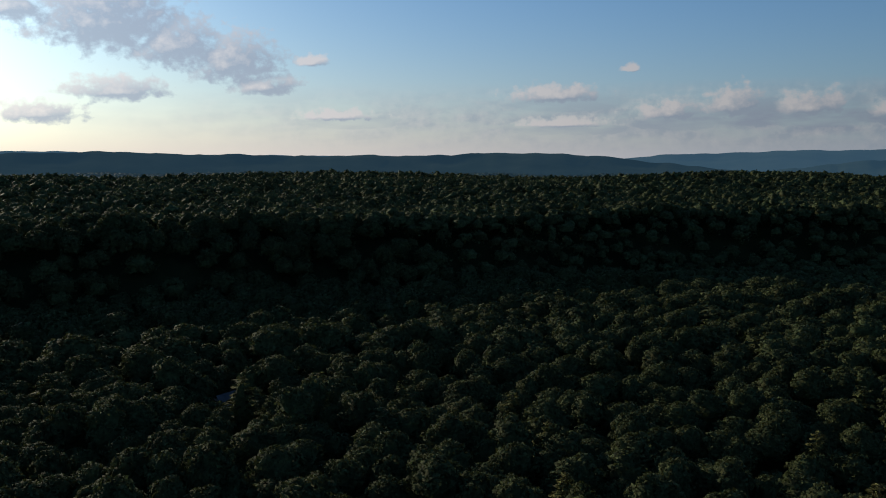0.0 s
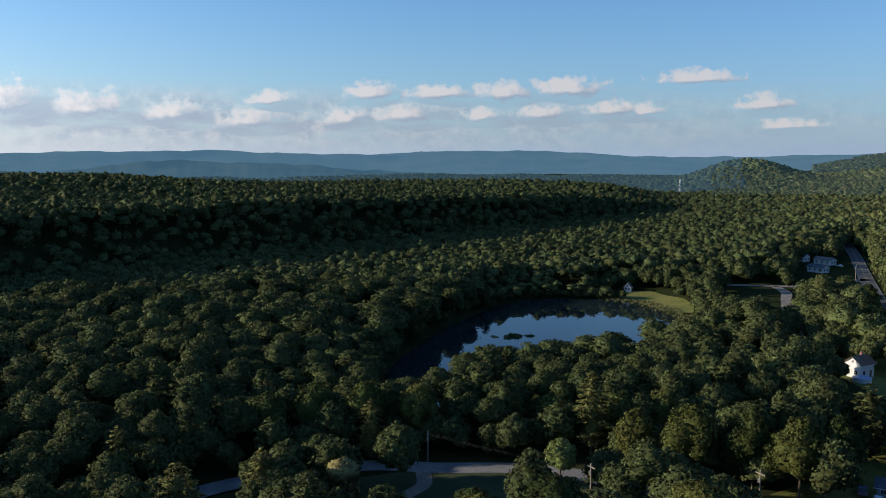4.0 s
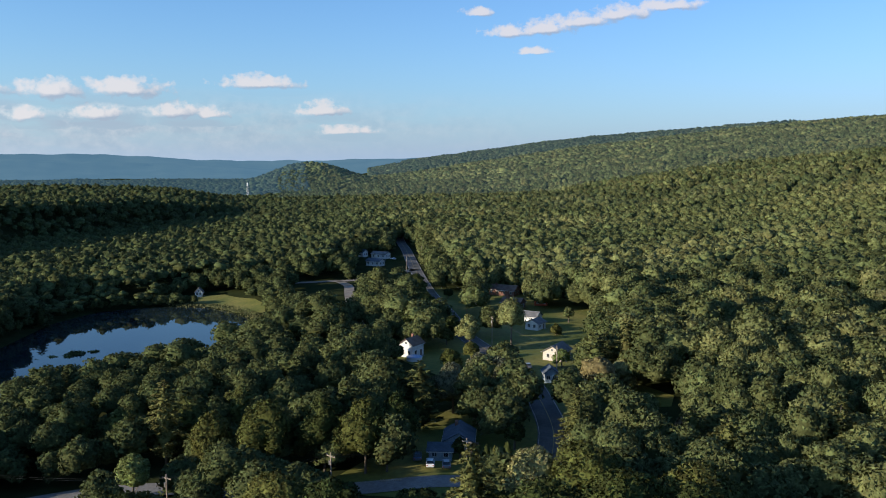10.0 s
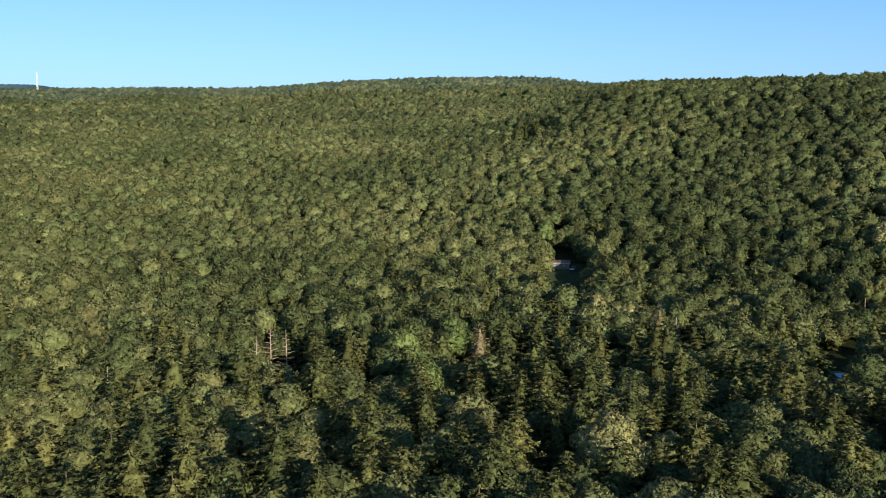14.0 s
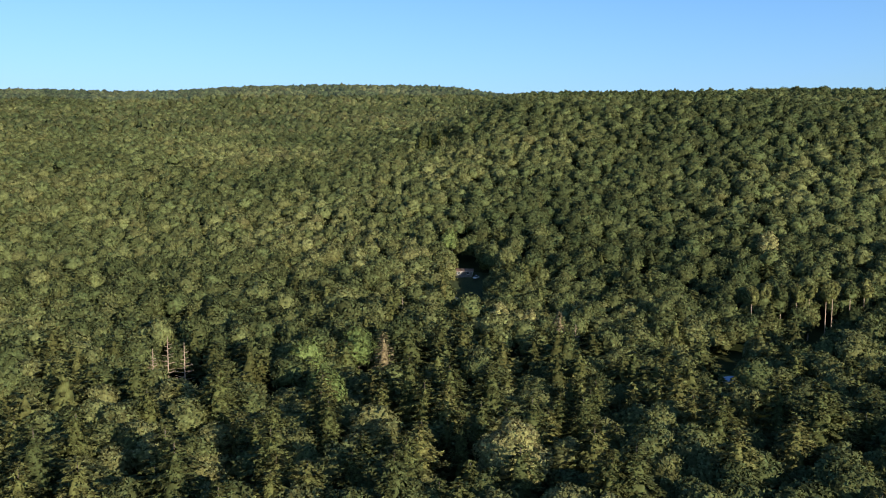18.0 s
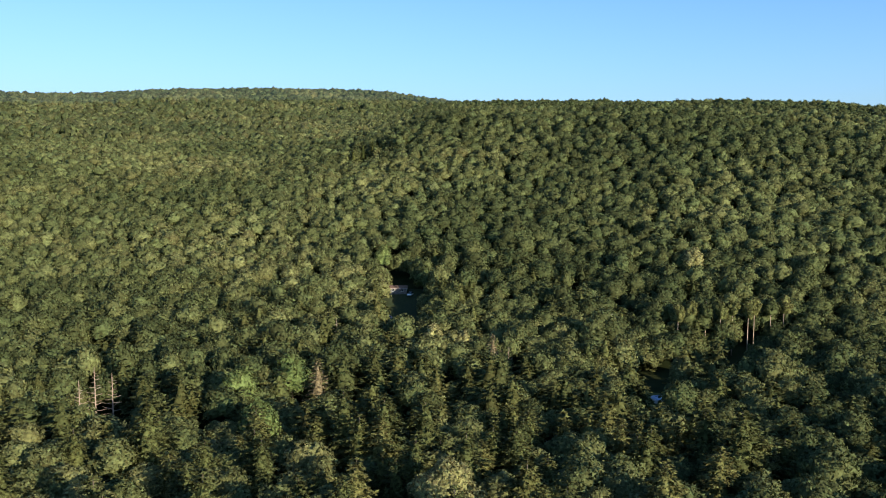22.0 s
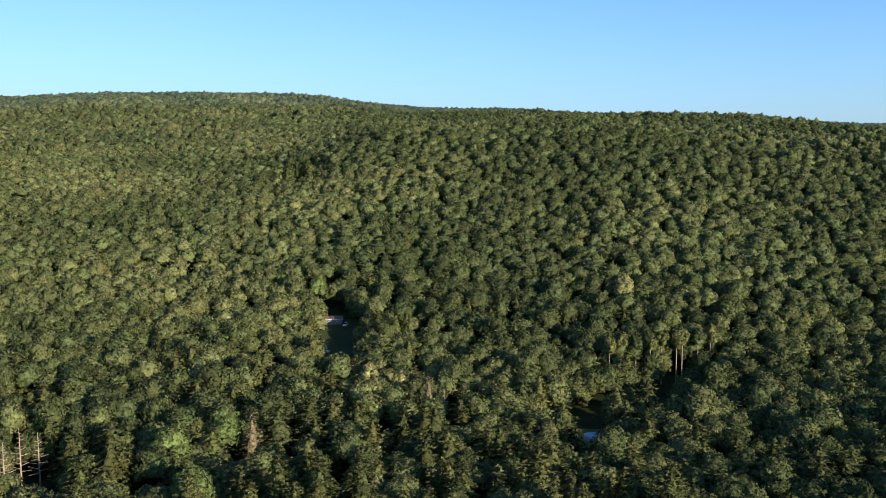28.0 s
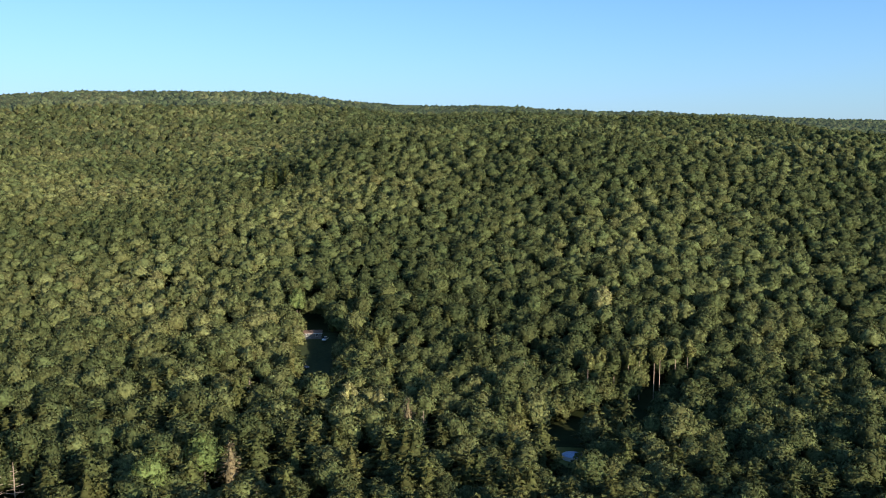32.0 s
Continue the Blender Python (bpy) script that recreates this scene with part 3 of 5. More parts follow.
road(CROSS_ROAD, 6.4, worn_mat, "grey asphalt crossroad between the trees", lines=False)
road(SIDE_ROAD, 6.0, gravel_mat, "pale gravel side road past the lake", lines=False)
road(LAKE_ROAD, 5.0, gravel_mat, "narrow pale lane through the trees", lines=False)
road(DRIVEWAY, 3.4, gravel_mat, "pale gravel driveway", lines=False)


# ---- far hills across the valley ----
def far_ridge(az0, az1, dist, crest, mat, label, seed):
    """A long hill at dist metres, with its crest height from the plan, wandering a little."""
    rng = np.random.RandomState(seed)
    n = 160
    a = np.radians(np.linspace(az0, az1, n))
    top = np.interp(np.linspace(0, 1, n), np.linspace(0, 1, len(crest)), crest)
    s = np.linspace(0, 1, n) * (az0 - az1)
    for k in range(5):
        top = top + 6 / (k + 1) * np.sin(s * (0.22 * 1.9 ** k) + rng.rand() * 6)
    top = top + rng.rand(n) * 2.5
    prof = [(-620, 0.0), (-430, 0.28), (-260, 0.55), (-110, 0.85), (0, 1.0), (150, 0.9)]
    verts = []
    for dr, f in prof:
        rr = dist + dr + 60 * np.sin(s * 0.5 + dr)
        zz = -8 + (top + 8) * f + (rng.rand(n) - 0.5) * 5 * (0 < f < 1)
        verts.append(np.stack([-np.sin(a) * rr, np.cos(a) * rr, zz], -1))
    v = np.concatenate(verts)
    i, j = np.meshgrid(np.arange(len(prof) - 1), np.arange(n - 1), indexing="ij")
    f = np.stack([i * n + j, (i + 1) * n + j, (i + 1) * n + j + 1, i * n + j + 1], -1).reshape(-1, 4)
    return tagged(new("backdrop", smooth(np_mesh("backdrop", v, f, mat))), label, "hill", kind="structure")


# blue emission on the ridges imitates the hazy air, stronger with distance
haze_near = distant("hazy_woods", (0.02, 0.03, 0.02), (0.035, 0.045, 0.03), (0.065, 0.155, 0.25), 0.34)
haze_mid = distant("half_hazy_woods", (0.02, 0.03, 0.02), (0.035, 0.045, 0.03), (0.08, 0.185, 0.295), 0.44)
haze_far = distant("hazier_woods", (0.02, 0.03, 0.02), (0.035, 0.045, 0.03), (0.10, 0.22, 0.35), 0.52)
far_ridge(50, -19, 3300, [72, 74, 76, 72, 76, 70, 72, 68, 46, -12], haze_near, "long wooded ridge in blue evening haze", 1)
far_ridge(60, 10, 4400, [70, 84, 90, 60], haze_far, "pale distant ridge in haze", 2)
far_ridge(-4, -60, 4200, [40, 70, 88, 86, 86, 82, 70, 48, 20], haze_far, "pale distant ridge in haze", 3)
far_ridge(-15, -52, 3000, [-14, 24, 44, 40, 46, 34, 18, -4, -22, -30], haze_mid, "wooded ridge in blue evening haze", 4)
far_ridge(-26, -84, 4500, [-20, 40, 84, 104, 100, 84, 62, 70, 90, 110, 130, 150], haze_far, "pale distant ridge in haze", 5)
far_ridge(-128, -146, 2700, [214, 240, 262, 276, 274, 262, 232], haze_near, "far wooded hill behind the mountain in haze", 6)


# ---- trees ----
def leaf_sprays(rng, centres, radii, n, size, droop=0.0, low=-0.3, jitter=0.5):
    """Sprays of leaves over the outside of the lobes: n three-cornered blades, with soft normals."""
    centres, radii = np.asarray(centres, float), np.asarray(radii, float)
    m = n * 4
    pick = rng.choice(len(radii), m, p=radii ** 2 / (radii ** 2).sum())
    d = rng.normal(size=(m, 3))
    d /= np.linalg.norm(d, axis=1, keepdims=True)
    d[:, 2] = np.where(d[:, 2] < low, -d[:, 2], d[:, 2])
    pos = centres[pick] + d * (radii[pick] * (0.84 + 0.32 * rng.rand(m)))[:, None]
    dist = np.linalg.norm(pos[:, None, :] - centres[None], axis=2) / radii[None]
    dist[np.arange(m), pick] = 9
    ok = np.nonzero(dist.min(1) > 0.84)[0][:n]
    pos, d = pos[ok], d[ok]
    n = len(ok)
    nrm = d + rng.normal(size=(n, 3)) * jitter
    nrm /= np.linalg.norm(nrm, axis=1, keepdims=True)
    t = np.cross(nrm, rng.normal(size=(n, 3)))
    t /= np.linalg.norm(t, axis=1, keepdims=True)
    b = np.cross(nrm, t)
    s = size * (0.55 + 0.9 * rng.rand(n, 1))
    k = 0.7 + 0.6 * rng.rand(n, 3, 1)
    q = np.stack([t * s * k[:, 0] * 1.1 - nrm * s * 0.35, (b * 0.75 - t * 0.6) * s * k[:, 1], (-b * 0.75 - t * 0.6) * s * k[:, 2]], 1) + pos[:, None, :]
    q[:, :, 2] -= droop * rng.rand(n, 1)
    soft = d * 0.62 + nrm * 0.62 + np.array([0, 0, 0.10])
    soft /= np.linalg.norm(soft, axis=1, keepdims=True)
    return q.reshape(-1, 3), np.repeat(soft, 3, axis=0)


def blade_faces(v):
    return np.arange(len(v)).reshape(-1, 3)


def halves(f):
    """Four-cornered faces cut into three-cornered ones."""
    return np.vstack([f[:, :3], f[:, [0, 2, 3]]])


def quad_faces(v):
    return np.arange(len(v)).reshape(-1, 4)


def dome(rng, centre, r, h, rings=3, sides=7, rough=0.12, hang=0.75):
    """A lumpy closed dome."""
    out = []
    for i in range(rings + 1):
        ph = -0.45 + (math.pi / 2 + 0.35) * i / rings
        for j in range(sides):
            th = 2 * math.pi * (j + 0.5 * (i % 2)) / sides
            k = 1 + rough * rng.normal()
            skirt = hang * h if i == 0 else 0.0
            out.append((centre[0] + r * k * math.cos(ph) * math.cos(th), centre[1] + r * k * math.cos(ph) * math.sin(th), centre[2] + h * k * math.sin(ph) - skirt))
    f = []
    for i in range(rings):
        for j in range(sides):
            a, b = i * sides + j, i * sides + (j + 1) % sides
            f.append((a, b, b + sides, a + sides))
    return np.array(out), halves(np.array(f))


def round_normals(v, centre):
    d = v - np.asarray(centre, float)
    return d / np.linalg.norm(d, axis=1, keepdims=True)


def vertex_normals(v, f):
    """Smooth normals of a quad mesh."""
    n = np.cross(v[f[:, 2]] - v[f[:, 0]], v[f[:, 3]] - v[f[:, 1]])
    out = np.zeros_like(v)
    for k in range(4):
        np.add.at(out, f[:, k], n)
    out += np.array([0, 0, 1e-6])
    return out / np.linalg.norm(out, axis=1, keepdims=True)


def grid_faces(rings, sides):
    i, j = np.meshgrid(np.arange(rings), np.arange(sides), indexing="ij")
    a, c = (i * sides + j).ravel(), (i * sides + (j + 1) % sides).ravel()
    return np.stack([a, c, c + sides, a + sides], -1)


def billows(rng, cs, rs, centre, rings, sides, low=-0.75, rough=0.10, snug=1.0):
    """The outside of a heap of lobes, seen from its middle, as one bumpy skin."""
    ph = np.linspace(low, math.pi / 2 - 0.02, rings + 1)[:, None]
    th = 2 * math.pi * (np.arange(sides)[None] + 0.5 * (np.arange(rings + 1) % 2)[:, None]) / sides
    d = np.stack([np.cos(ph) * np.cos(th), np.cos(ph) * np.sin(th), np.sin(ph) + 0 * th], -1).reshape(-1, 3)
    c = np.asarray(cs, float) - np.asarray(centre, float)
    m = d @ c.T
    disc = m ** 2 - (c ** 2).sum(1)[None] + np.asarray(rs, float)[None] ** 2
    t = np.where(disc > 0, m + np.sqrt(np.maximum(disc, 0)), 0).max(1)
    t = np.maximum(t, 0.45 * np.median(t))
    t *= snug * (1 + rough * rng.normal(size=len(t)))
    v = np.asarray(centre, float) + d * t[:, None]
    f = grid_faces(rings, sides)
    nv = vertex_normals(v, f) * 0.75 + d * 0.25
    return v, halves(f), nv / np.linalg.norm(nv, axis=1, keepdims=True)


def broadleaf(rng, n, size, height=17.0, spread=5.2, skin=(12, 18), lobes=13, deep=0.45, twigs=0, low=-0.75, snug=0.86):
    """Crown of a deciduous tree as (verts, quads, normals), standing on z = 0."""
    cs, rs = [], []
    base = height * deep
    for i in range(lobes):
        rad = spread * 0.76 * math.sqrt((i + 0.3) / lobes) * (0.86 + 0.28 * rng.rand())
        th = i * 2.4 + 0.5 * rng.rand()
        r = spread * (0.26 + 0.12 * rng.rand()) * (13 / lobes) ** 0.35
        zz = base + (height - base) * (1.0 - 0.72 * (rad / spread) ** 2) - r * 0.9 + 0.07 * spread * rng.normal()
        cs.append((rad * math.cos(th), rad * math.sin(th), zz))
        rs.append(r)
        if rad > spread * 0.5:
            cs.append((rad * 0.98 * math.cos(th), rad * 0.98 * math.sin(th), zz - r * 1.3))
            rs.append(r * 0.9)
    cs, rs = np.array(cs), np.array(rs)
    if twigs:
        k = len(rs)
        d = rng.normal(size=(k * twigs, 3))
        d[:, 2] = np.abs(d[:, 2]) - 0.25
        d /= np.linalg.norm(d, axis=1, keepdims=True)
        cs = np.vstack([cs, np.repeat(cs, twigs, 0) + d * np.repeat(rs, twigs)[:, None] * 0.78])
        rs = np.append(rs, np.repeat(rs, twigs) * (0.36 + 0.16 * rng.rand(k * twigs)))
    middle = (0, 0, base + (height - base) * 0.30)
    v, f, nv = billows(rng, cs, rs, middle, *skin, low=low, rough=0.05 if twigs else 0.09, snug=snug)
    if n:
        qv, qn = leaf_sprays(rng, cs, rs, n, size, low=-0.45, jitter=0.55)
        qn = qn + (0.55 if n > 150 else 0.0) * round_normals(qv, middle)
        qn /= np.linalg.norm(qn, axis=1, keepdims=True)
        f = np.vstack([f, blade_faces(qv) + len(v)])
        v, nv = np.vstack([v, qv]), np.vstack([nv, qn])
    return v, f, nv


def pine(rng, n, size, height=19.0, spread=3.6, bare=0.2, boughs=90, core=(7, 10), blunt=0.62):
    """Boughs of needle sprays round a straight stem, over a dim inner cone, as (verts, faces, normals)."""
    i = np.arange(boughs)
    f = (i + 0.5) / boughs
    bz = height * (bare + (0.985 - bare) * f ** 0.92)
    reach = spread * (1.0 - f) ** blunt * (0.62 + 0.55 * rng.rand(boughs)) * (1 - 0.25 * (f < 0.12)) + 0.22
    bt = i * 2.4 + 0.6 * rng.rand(boughs)
    w = reach ** 1.2 + 0.3
    k = rng.choice(boughs, n, p=w / w.sum())
    a = 0.18 + 0.86 * rng.rand(n) ** 0.62
    th = bt[k]
    out = np.stack([np.cos(th), np.sin(th), 0 * th], -1)
    side = np.stack([-np.sin(th), np.cos(th), 0 * th], -1)
    wide = reach[k] * 0.2 * (1.25 - a)
    pos = out * (reach[k] * a)[:, None] + side * (rng.normal(size=n) * (wide + 0.12))[:, None]
    pos[:, 2] = bz[k] - reach[k] * (0.20 * a * a - 0.06 * a ** 4) + 0.09 * rng.normal(size=n)
    up = np.array([0, 0, 1.0])
    t = out * 0.9 + side * rng.normal(size=(n, 1)) * 0.55 + up * (rng.normal(size=(n, 1)) * 0.25 - 0.1)
    t /= np.linalg.norm(t, axis=1, keepdims=True)
    nrm = up * 0.75 + out * 0.5 + 0.4 * rng.normal(size=(n, 3))
    b = np.cross(nrm, t)
    b /= np.linalg.norm(b, axis=1, keepdims=True)
    s = size * (0.6 + 0.8 * rng.rand(n, 1))
    q = np.stack([pos + t * s * 1.35, pos + b * s * 0.55 - t * s * 0.5, pos - b * s * 0.55 - t * s * 0.5], 1).reshape(-1, 3)
    qn = out * 0.75 + up * 0.3 + 0.45 * rng.normal(size=(n, 3))
    qn /= np.linalg.norm(qn, axis=1, keepdims=True)
    rings, sides = core
    cf = np.linspace(0, 1, rings + 1)[:, None]
    ct = 2 * math.pi * np.arange(sides)[None] / sides
    rad = spread * 0.46 * (1.02 - cf) ** blunt * (1 + 0.22 * rng.normal(size=(rings + 1, sides))) * (1 - 0.7 * (cf == 0))
    cv = np.stack([rad * np.cos(ct), rad * np.sin(ct), height * (bare + (0.88 - bare) * cf) + 0 * ct], -1).reshape(-1, 3)
    gf = grid_faces(rings, sides)
    cn = vertex_normals(cv, gf)
    return np.vstack([cv, q]), np.vstack([halves(gf), blade_faces(q) + len(cv)]), np.vstack([cn, np.repeat(qn, 3, axis=0)])


def trunk_bm(rng, height, r, limbs, spread):
    bm = tube(bmesh.new(), (0, 0, -0.6), (0, 0, height * 0.55), r, r * 0.6, 7)
    tube(bm, (0, 0, height * 0.55), (0.2, 0.1, height * 0.86), r * 0.6, r * 0.2, 6)
    for i in range(limbs):
        z = height * (0.32 + 0.4 * i / max(1, limbs))
        th = i * 2.4 + rng.rand()
        tube(bm, (0, 0, z), (spread * 0.6 * math.cos(th), spread * 0.6 * math.sin(th), z + height * 0.2), r * 0.4, r * 0.12, 5)
    return bm


def tree_model(name, crown, crown_mat, trunk, trunk_mat, label, category, group=""):
    """Builds one tree as an Empty with its crown and trunk."""
    ob = new(name)
    v, f, nv = crown
    part_mesh("crown", np_mesh("crown", v, f, crown_mat, normals=nv), ob)
    part("trunk", trunk, trunk_mat, ob)
    return tagged(ob, label, category, group)


rng = np.random.RandomState(7)
AWAY = pose(0, 0, -400)
oaks = [tree_model("broadleaf_tree", broadleaf(rng, 4400, 0.245, h, s * 1.08, (15, 24), l, 0.36, 4), leaf_mat, trunk_bm(rng, h, 0.32, 4, s), bark_mat,
                   "full green deciduous tree with a rounded leafy crown", "tree", "forest trees") for h, s, l in ((16, 5.0, 14), (17, 4.5, 13), (14.5, 5.4, 15), (17.5, 5.3, 16), (13.5, 4.3, 12))]
pines = [tree_model("conifer_tree", pine(rng, 4400, 0.30, h, s, b, 84), needle_mat, tube(bmesh.new(), (0, 0, -0.6), (0, 0, h * 0.95), 0.28, 0.05, 6), bark_mat,
                    "tall olive-green conifer with drooping boughs", "tree", "conifers on the slope") for h, s, b in ((17, 5.4, 0.08), (18, 5.8, 0.10), (15.5, 5.2, 0.06), (19, 5.2, 0.14))]

# twins of the oaks for the valley, with shade painted into darker crowns
shaded_oaks = []
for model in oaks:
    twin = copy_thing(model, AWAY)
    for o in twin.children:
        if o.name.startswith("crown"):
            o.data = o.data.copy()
            o.data.materials[0] = dim_leaf_mat
    shaded_oaks.append(tagged(twin, "deciduous tree on the valley floor, leaves darkened for shade", group="valley trees"))

# open ground, free of forest: lines with a half width, and open spots with the open strip that runs downhill from each
OPEN = [(MAIN_ROAD[:-1], 4.6), (CROSS_ROAD, 4.5), (SIDE_ROAD, 6.0), (LAKE_ROAD, 3.0), (DRIVEWAY, 3.5),
        ([(47, -378), (40, -320)], 8), ([(-34, -266), (-52, -268)], 6), ([(-50, -268), (-45, -240)], 5), ([(-34, -270), (-92, -312)], 8), ([(-80, -300), (-70, -278)], 8),
        ([(110, -222), (103, -204)], 9), ([(214, 18), (236, 13)], 6), ([(96, -575), (90, -560)], 8), ([(-81, -745), (-78, -725)], 8), ([(-72, 225), (-62, 200)], 4), ([(262, 101), (230, 137)], 5), ([(170, 45), (150, 40)], 5), ([(238, 31), (214, 26)], 7), ([(330, 78), (306, 104)], 7), ([(274, 54), (256, 74)], 7)]
SPOTS = [(262, 100, 8), (281, 92, 7), (275, 83, 4), (273, 54, 9), (298, 62, 11), (325, 74, 10), (350, 64, 9), (398, 104, 11), (362, 90, 9), (393, 132, 9), (200, 40, 5), (213, 45, 5),
         (225, 49, 4), (181, 60, 9), (168, 52, 6), (440, 165, 6), (477, 182, 8), (530, 206, 8), (581, 229, 9), (620, 247, 8), (527, 228, 15), (487, 214, 11),
         (413, 207, 8), (404, 218, 6), (385, 183, 6), (369, 258, 10), (372, 244, 9), (352, 222, 9), (151, 67, 5), (157, 57, 5), (113, 150, 5), (123, 140, 6), (134, 128, 6), (142, 112, 5), (124, 124, 8),
         (82, 160, 6), (146, 120, 4), (232, 14, 5)]
OPEN += [([(x, y), (x * 0.8, y * 0.8)], half) for x, y, half in SPOTS]
LOTS = [(268, 46), (350, 50), (376, 74), (335, 84), (300, 76)]
CLEAR = [LOTS]
# room round the single trees that stand out
STANDING = [(10, -150, 7.5), (24, -291, 4), (13, -283, 4), (70, -218, 5), (57, -192, 5), (60, -235, 5), (51, -228, 3), (3, -268, 3), (-84, -380, 5), (55, -384, 4), (131, 29, 7.5)]


def is_open(x, y, margin=0.0):
    o = inside(LAKE, x, y) | (edge_gap(LAKE, x, y) < 0.5)
    for poly in CLEAR:
        o |= inside(poly, x, y)
    for sx, sy, half in STANDING:
        o |= np.hypot(x - sx, y - sy) < half
    for line, half in OPEN:
        o |= edge_gap(line, x, y, closed=False) < half + margin
    return o


def scatter(r0, r1, az0, az1, step, seed, spread=1.05):
    """Jittered forest stand in a ring sector round the valley's middle."""
    g = np.random.RandomState(seed)
    k = np.arange(-r1, r1 + step, step)
    x, y = np.meshgrid(k, k)
    x = (x + (np.arange(len(k)) % 2)[:, None] * step / 2).ravel()
    y = y.ravel()
    x, y = x + (g.rand(len(x)) - 0.5) * step * spread, y + (g.rand(len(x)) - 0.5) * step * spread
    r, a = np.hypot(x, y), np.degrees(np.arctan2(-x, y))
    a = np.where(a > 60, a - 360, a)
    ok = (r >= r0) & (r < r1) & (a < az0) & (a > az1)
    x, y = x[ok], y[ok]
    ok = ~is_open(x, y)
    return x[ok], y[ok], g


FAR_SHORE = [(366, 236), (360, 262), (343, 268), (324, 286), (300, 286)]
NEAR_SHORE = [(140, 186), (152, 176), (185, 181), (215, 176), (245, 168), (280, 172), (312, 188), (338, 214)]


def low_trees(x, y):
    """Height factor: low growth on the near shore of the lake, lower wood on the valley floor."""
    gap = edge_gap(NEAR_SHORE, x, y, closed=False)
    v = 0.5 * x - 0.866 * y
    far = edge_gap(FAR_SHORE, x, y, closed=False)
    return (0.45 + 0.55 * sstep(3, 26, far)) * (0.86 + 0.14 * sstep(18, 55, gap)) * (0.88 + 0.12 * sstep(-20, 160, v))


def in_view(x, y):
    """False on the far sides of the crests, which nobody sees."""
    keep = np.zeros(len(x), bool)
    a = np.arctan2(-x, y)
    r = np.hypot(x, y)
    bins = np.floor((np.degrees(a) + 180) / 0.5).astype(int) % 720
    rad = np.arange(60, 3000, 12.0)
    for eye in (65, 98):
        tab = np.empty((720, len(rad)))
        for k in range(720):
            t = math.radians(k * 0.5 - 179.75)
            tab[k] = (land(-math.sin(t) * rad, math.cos(t) * rad) + 11 - eye) / rad
        tab = np.maximum.accumulate(tab, axis=1)
        i = np.clip(((r - 60) / 12).astype(int) - 2, 0, len(rad) - 1)
        keep |= (land(x, y) + 18 - eye) / r > tab[bins, i]
    return keep


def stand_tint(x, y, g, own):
    """Hue of each tree: patches of the same age, plus its own, with shade painted in."""
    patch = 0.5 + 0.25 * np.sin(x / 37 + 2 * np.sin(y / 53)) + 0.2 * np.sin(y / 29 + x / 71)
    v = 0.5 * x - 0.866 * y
    # darker tint on the -x slope stands in for its weaker sunlight
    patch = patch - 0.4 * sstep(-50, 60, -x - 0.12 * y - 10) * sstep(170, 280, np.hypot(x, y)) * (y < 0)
    # valley floor and low ridge crowns darkened too, as painted shade
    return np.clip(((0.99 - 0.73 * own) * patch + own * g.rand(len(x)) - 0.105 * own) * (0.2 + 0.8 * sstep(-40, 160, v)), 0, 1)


def needle_share(x, y):
    """Share of conifers: a belt at the foot of the mountain."""
    return 0.42 * np.exp(-(((x - 55) / 95) ** 2 + ((y + 185) / 85) ** 2)) + 0.25 * np.exp(-(((x + 50) / 60) ** 2 + ((y + 235) / 60) ** 2)) + 0.14 * np.exp(-(((x - 70) / 80) ** 2 + ((y + 300) / 75) ** 2)) + 0.03


def build_stand(name, x, y, g, models, mat, sizes, label, tint=None, low=True, belt=False, uneven=0.1, even=0.5, own=0.7):
    """All the trees of a stand, joined into one object."""
    if low:
        ok = in_view(x, y)
        x, y = x[ok], y[ok]
    z = ground_z(x, y)
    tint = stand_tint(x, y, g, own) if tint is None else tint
    pick = g.randint(len(models), size=len(x))
    vs, fs, ts, ns, base = [], [], [], [], 0
    th, sc = g.rand(len(x)) * 6.283, sizes[0] + (sizes[1] - sizes[0]) * g.rand(len(x))
    swell = 1 + 0.07 * np.sin(x / 9.0 + 2 * np.sin(y / 13.0)) * np.sin(y / 8.0 + np.sin(x / 17.0))
    sz = sc ** even * swell * (1 - uneven + 2 * uneven * g.rand(len(x))) * low_trees(x, y)
    sc = sc * (0.5 + 0.5 * low_trees(x, y))
    if belt:
        sz = sz * (1 - 0.55 * needle_share(x, y))
    for k, (mv, mf, mn) in enumerate(models):
        i = np.nonzero(pick == k)[0]
        if not len(i):
            continue
        c, s = np.cos(th[i])[:, None], np.sin(th[i])[:, None]
        px = (mv[None, :, 0] * c - mv[None, :, 1] * s) * sc[i][:, None] + x[i][:, None]
        py = (mv[None, :, 0] * s + mv[None, :, 1] * c) * sc[i][:, None] + y[i][:, None]
        pz = mv[None, :, 2] * sz[i][:, None] + z[i][:, None]
        vs.append(np.stack([px, py, pz], -1).reshape(-1, 3))
        fs.append((mf[None] + (np.arange(len(i)) * len(mv))[:, None, None] + base).reshape(-1, 3))
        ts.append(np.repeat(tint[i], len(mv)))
        ns.append(np.stack([mn[None, :, 0] * c - mn[None, :, 1] * s, mn[None, :, 0] * s + mn[None, :, 1] * c, np.repeat(mn[None, :, 2], len(i), 0)], -1).reshape(-1, 3))
        base += len(i) * len(mv)
    me = np_mesh(name, np.concatenate(vs), np.concatenate(fs), mat, np.concatenate(ts), np.concatenate(ns))
    return tagged(new(name, me), label, "forest", kind="stuff")


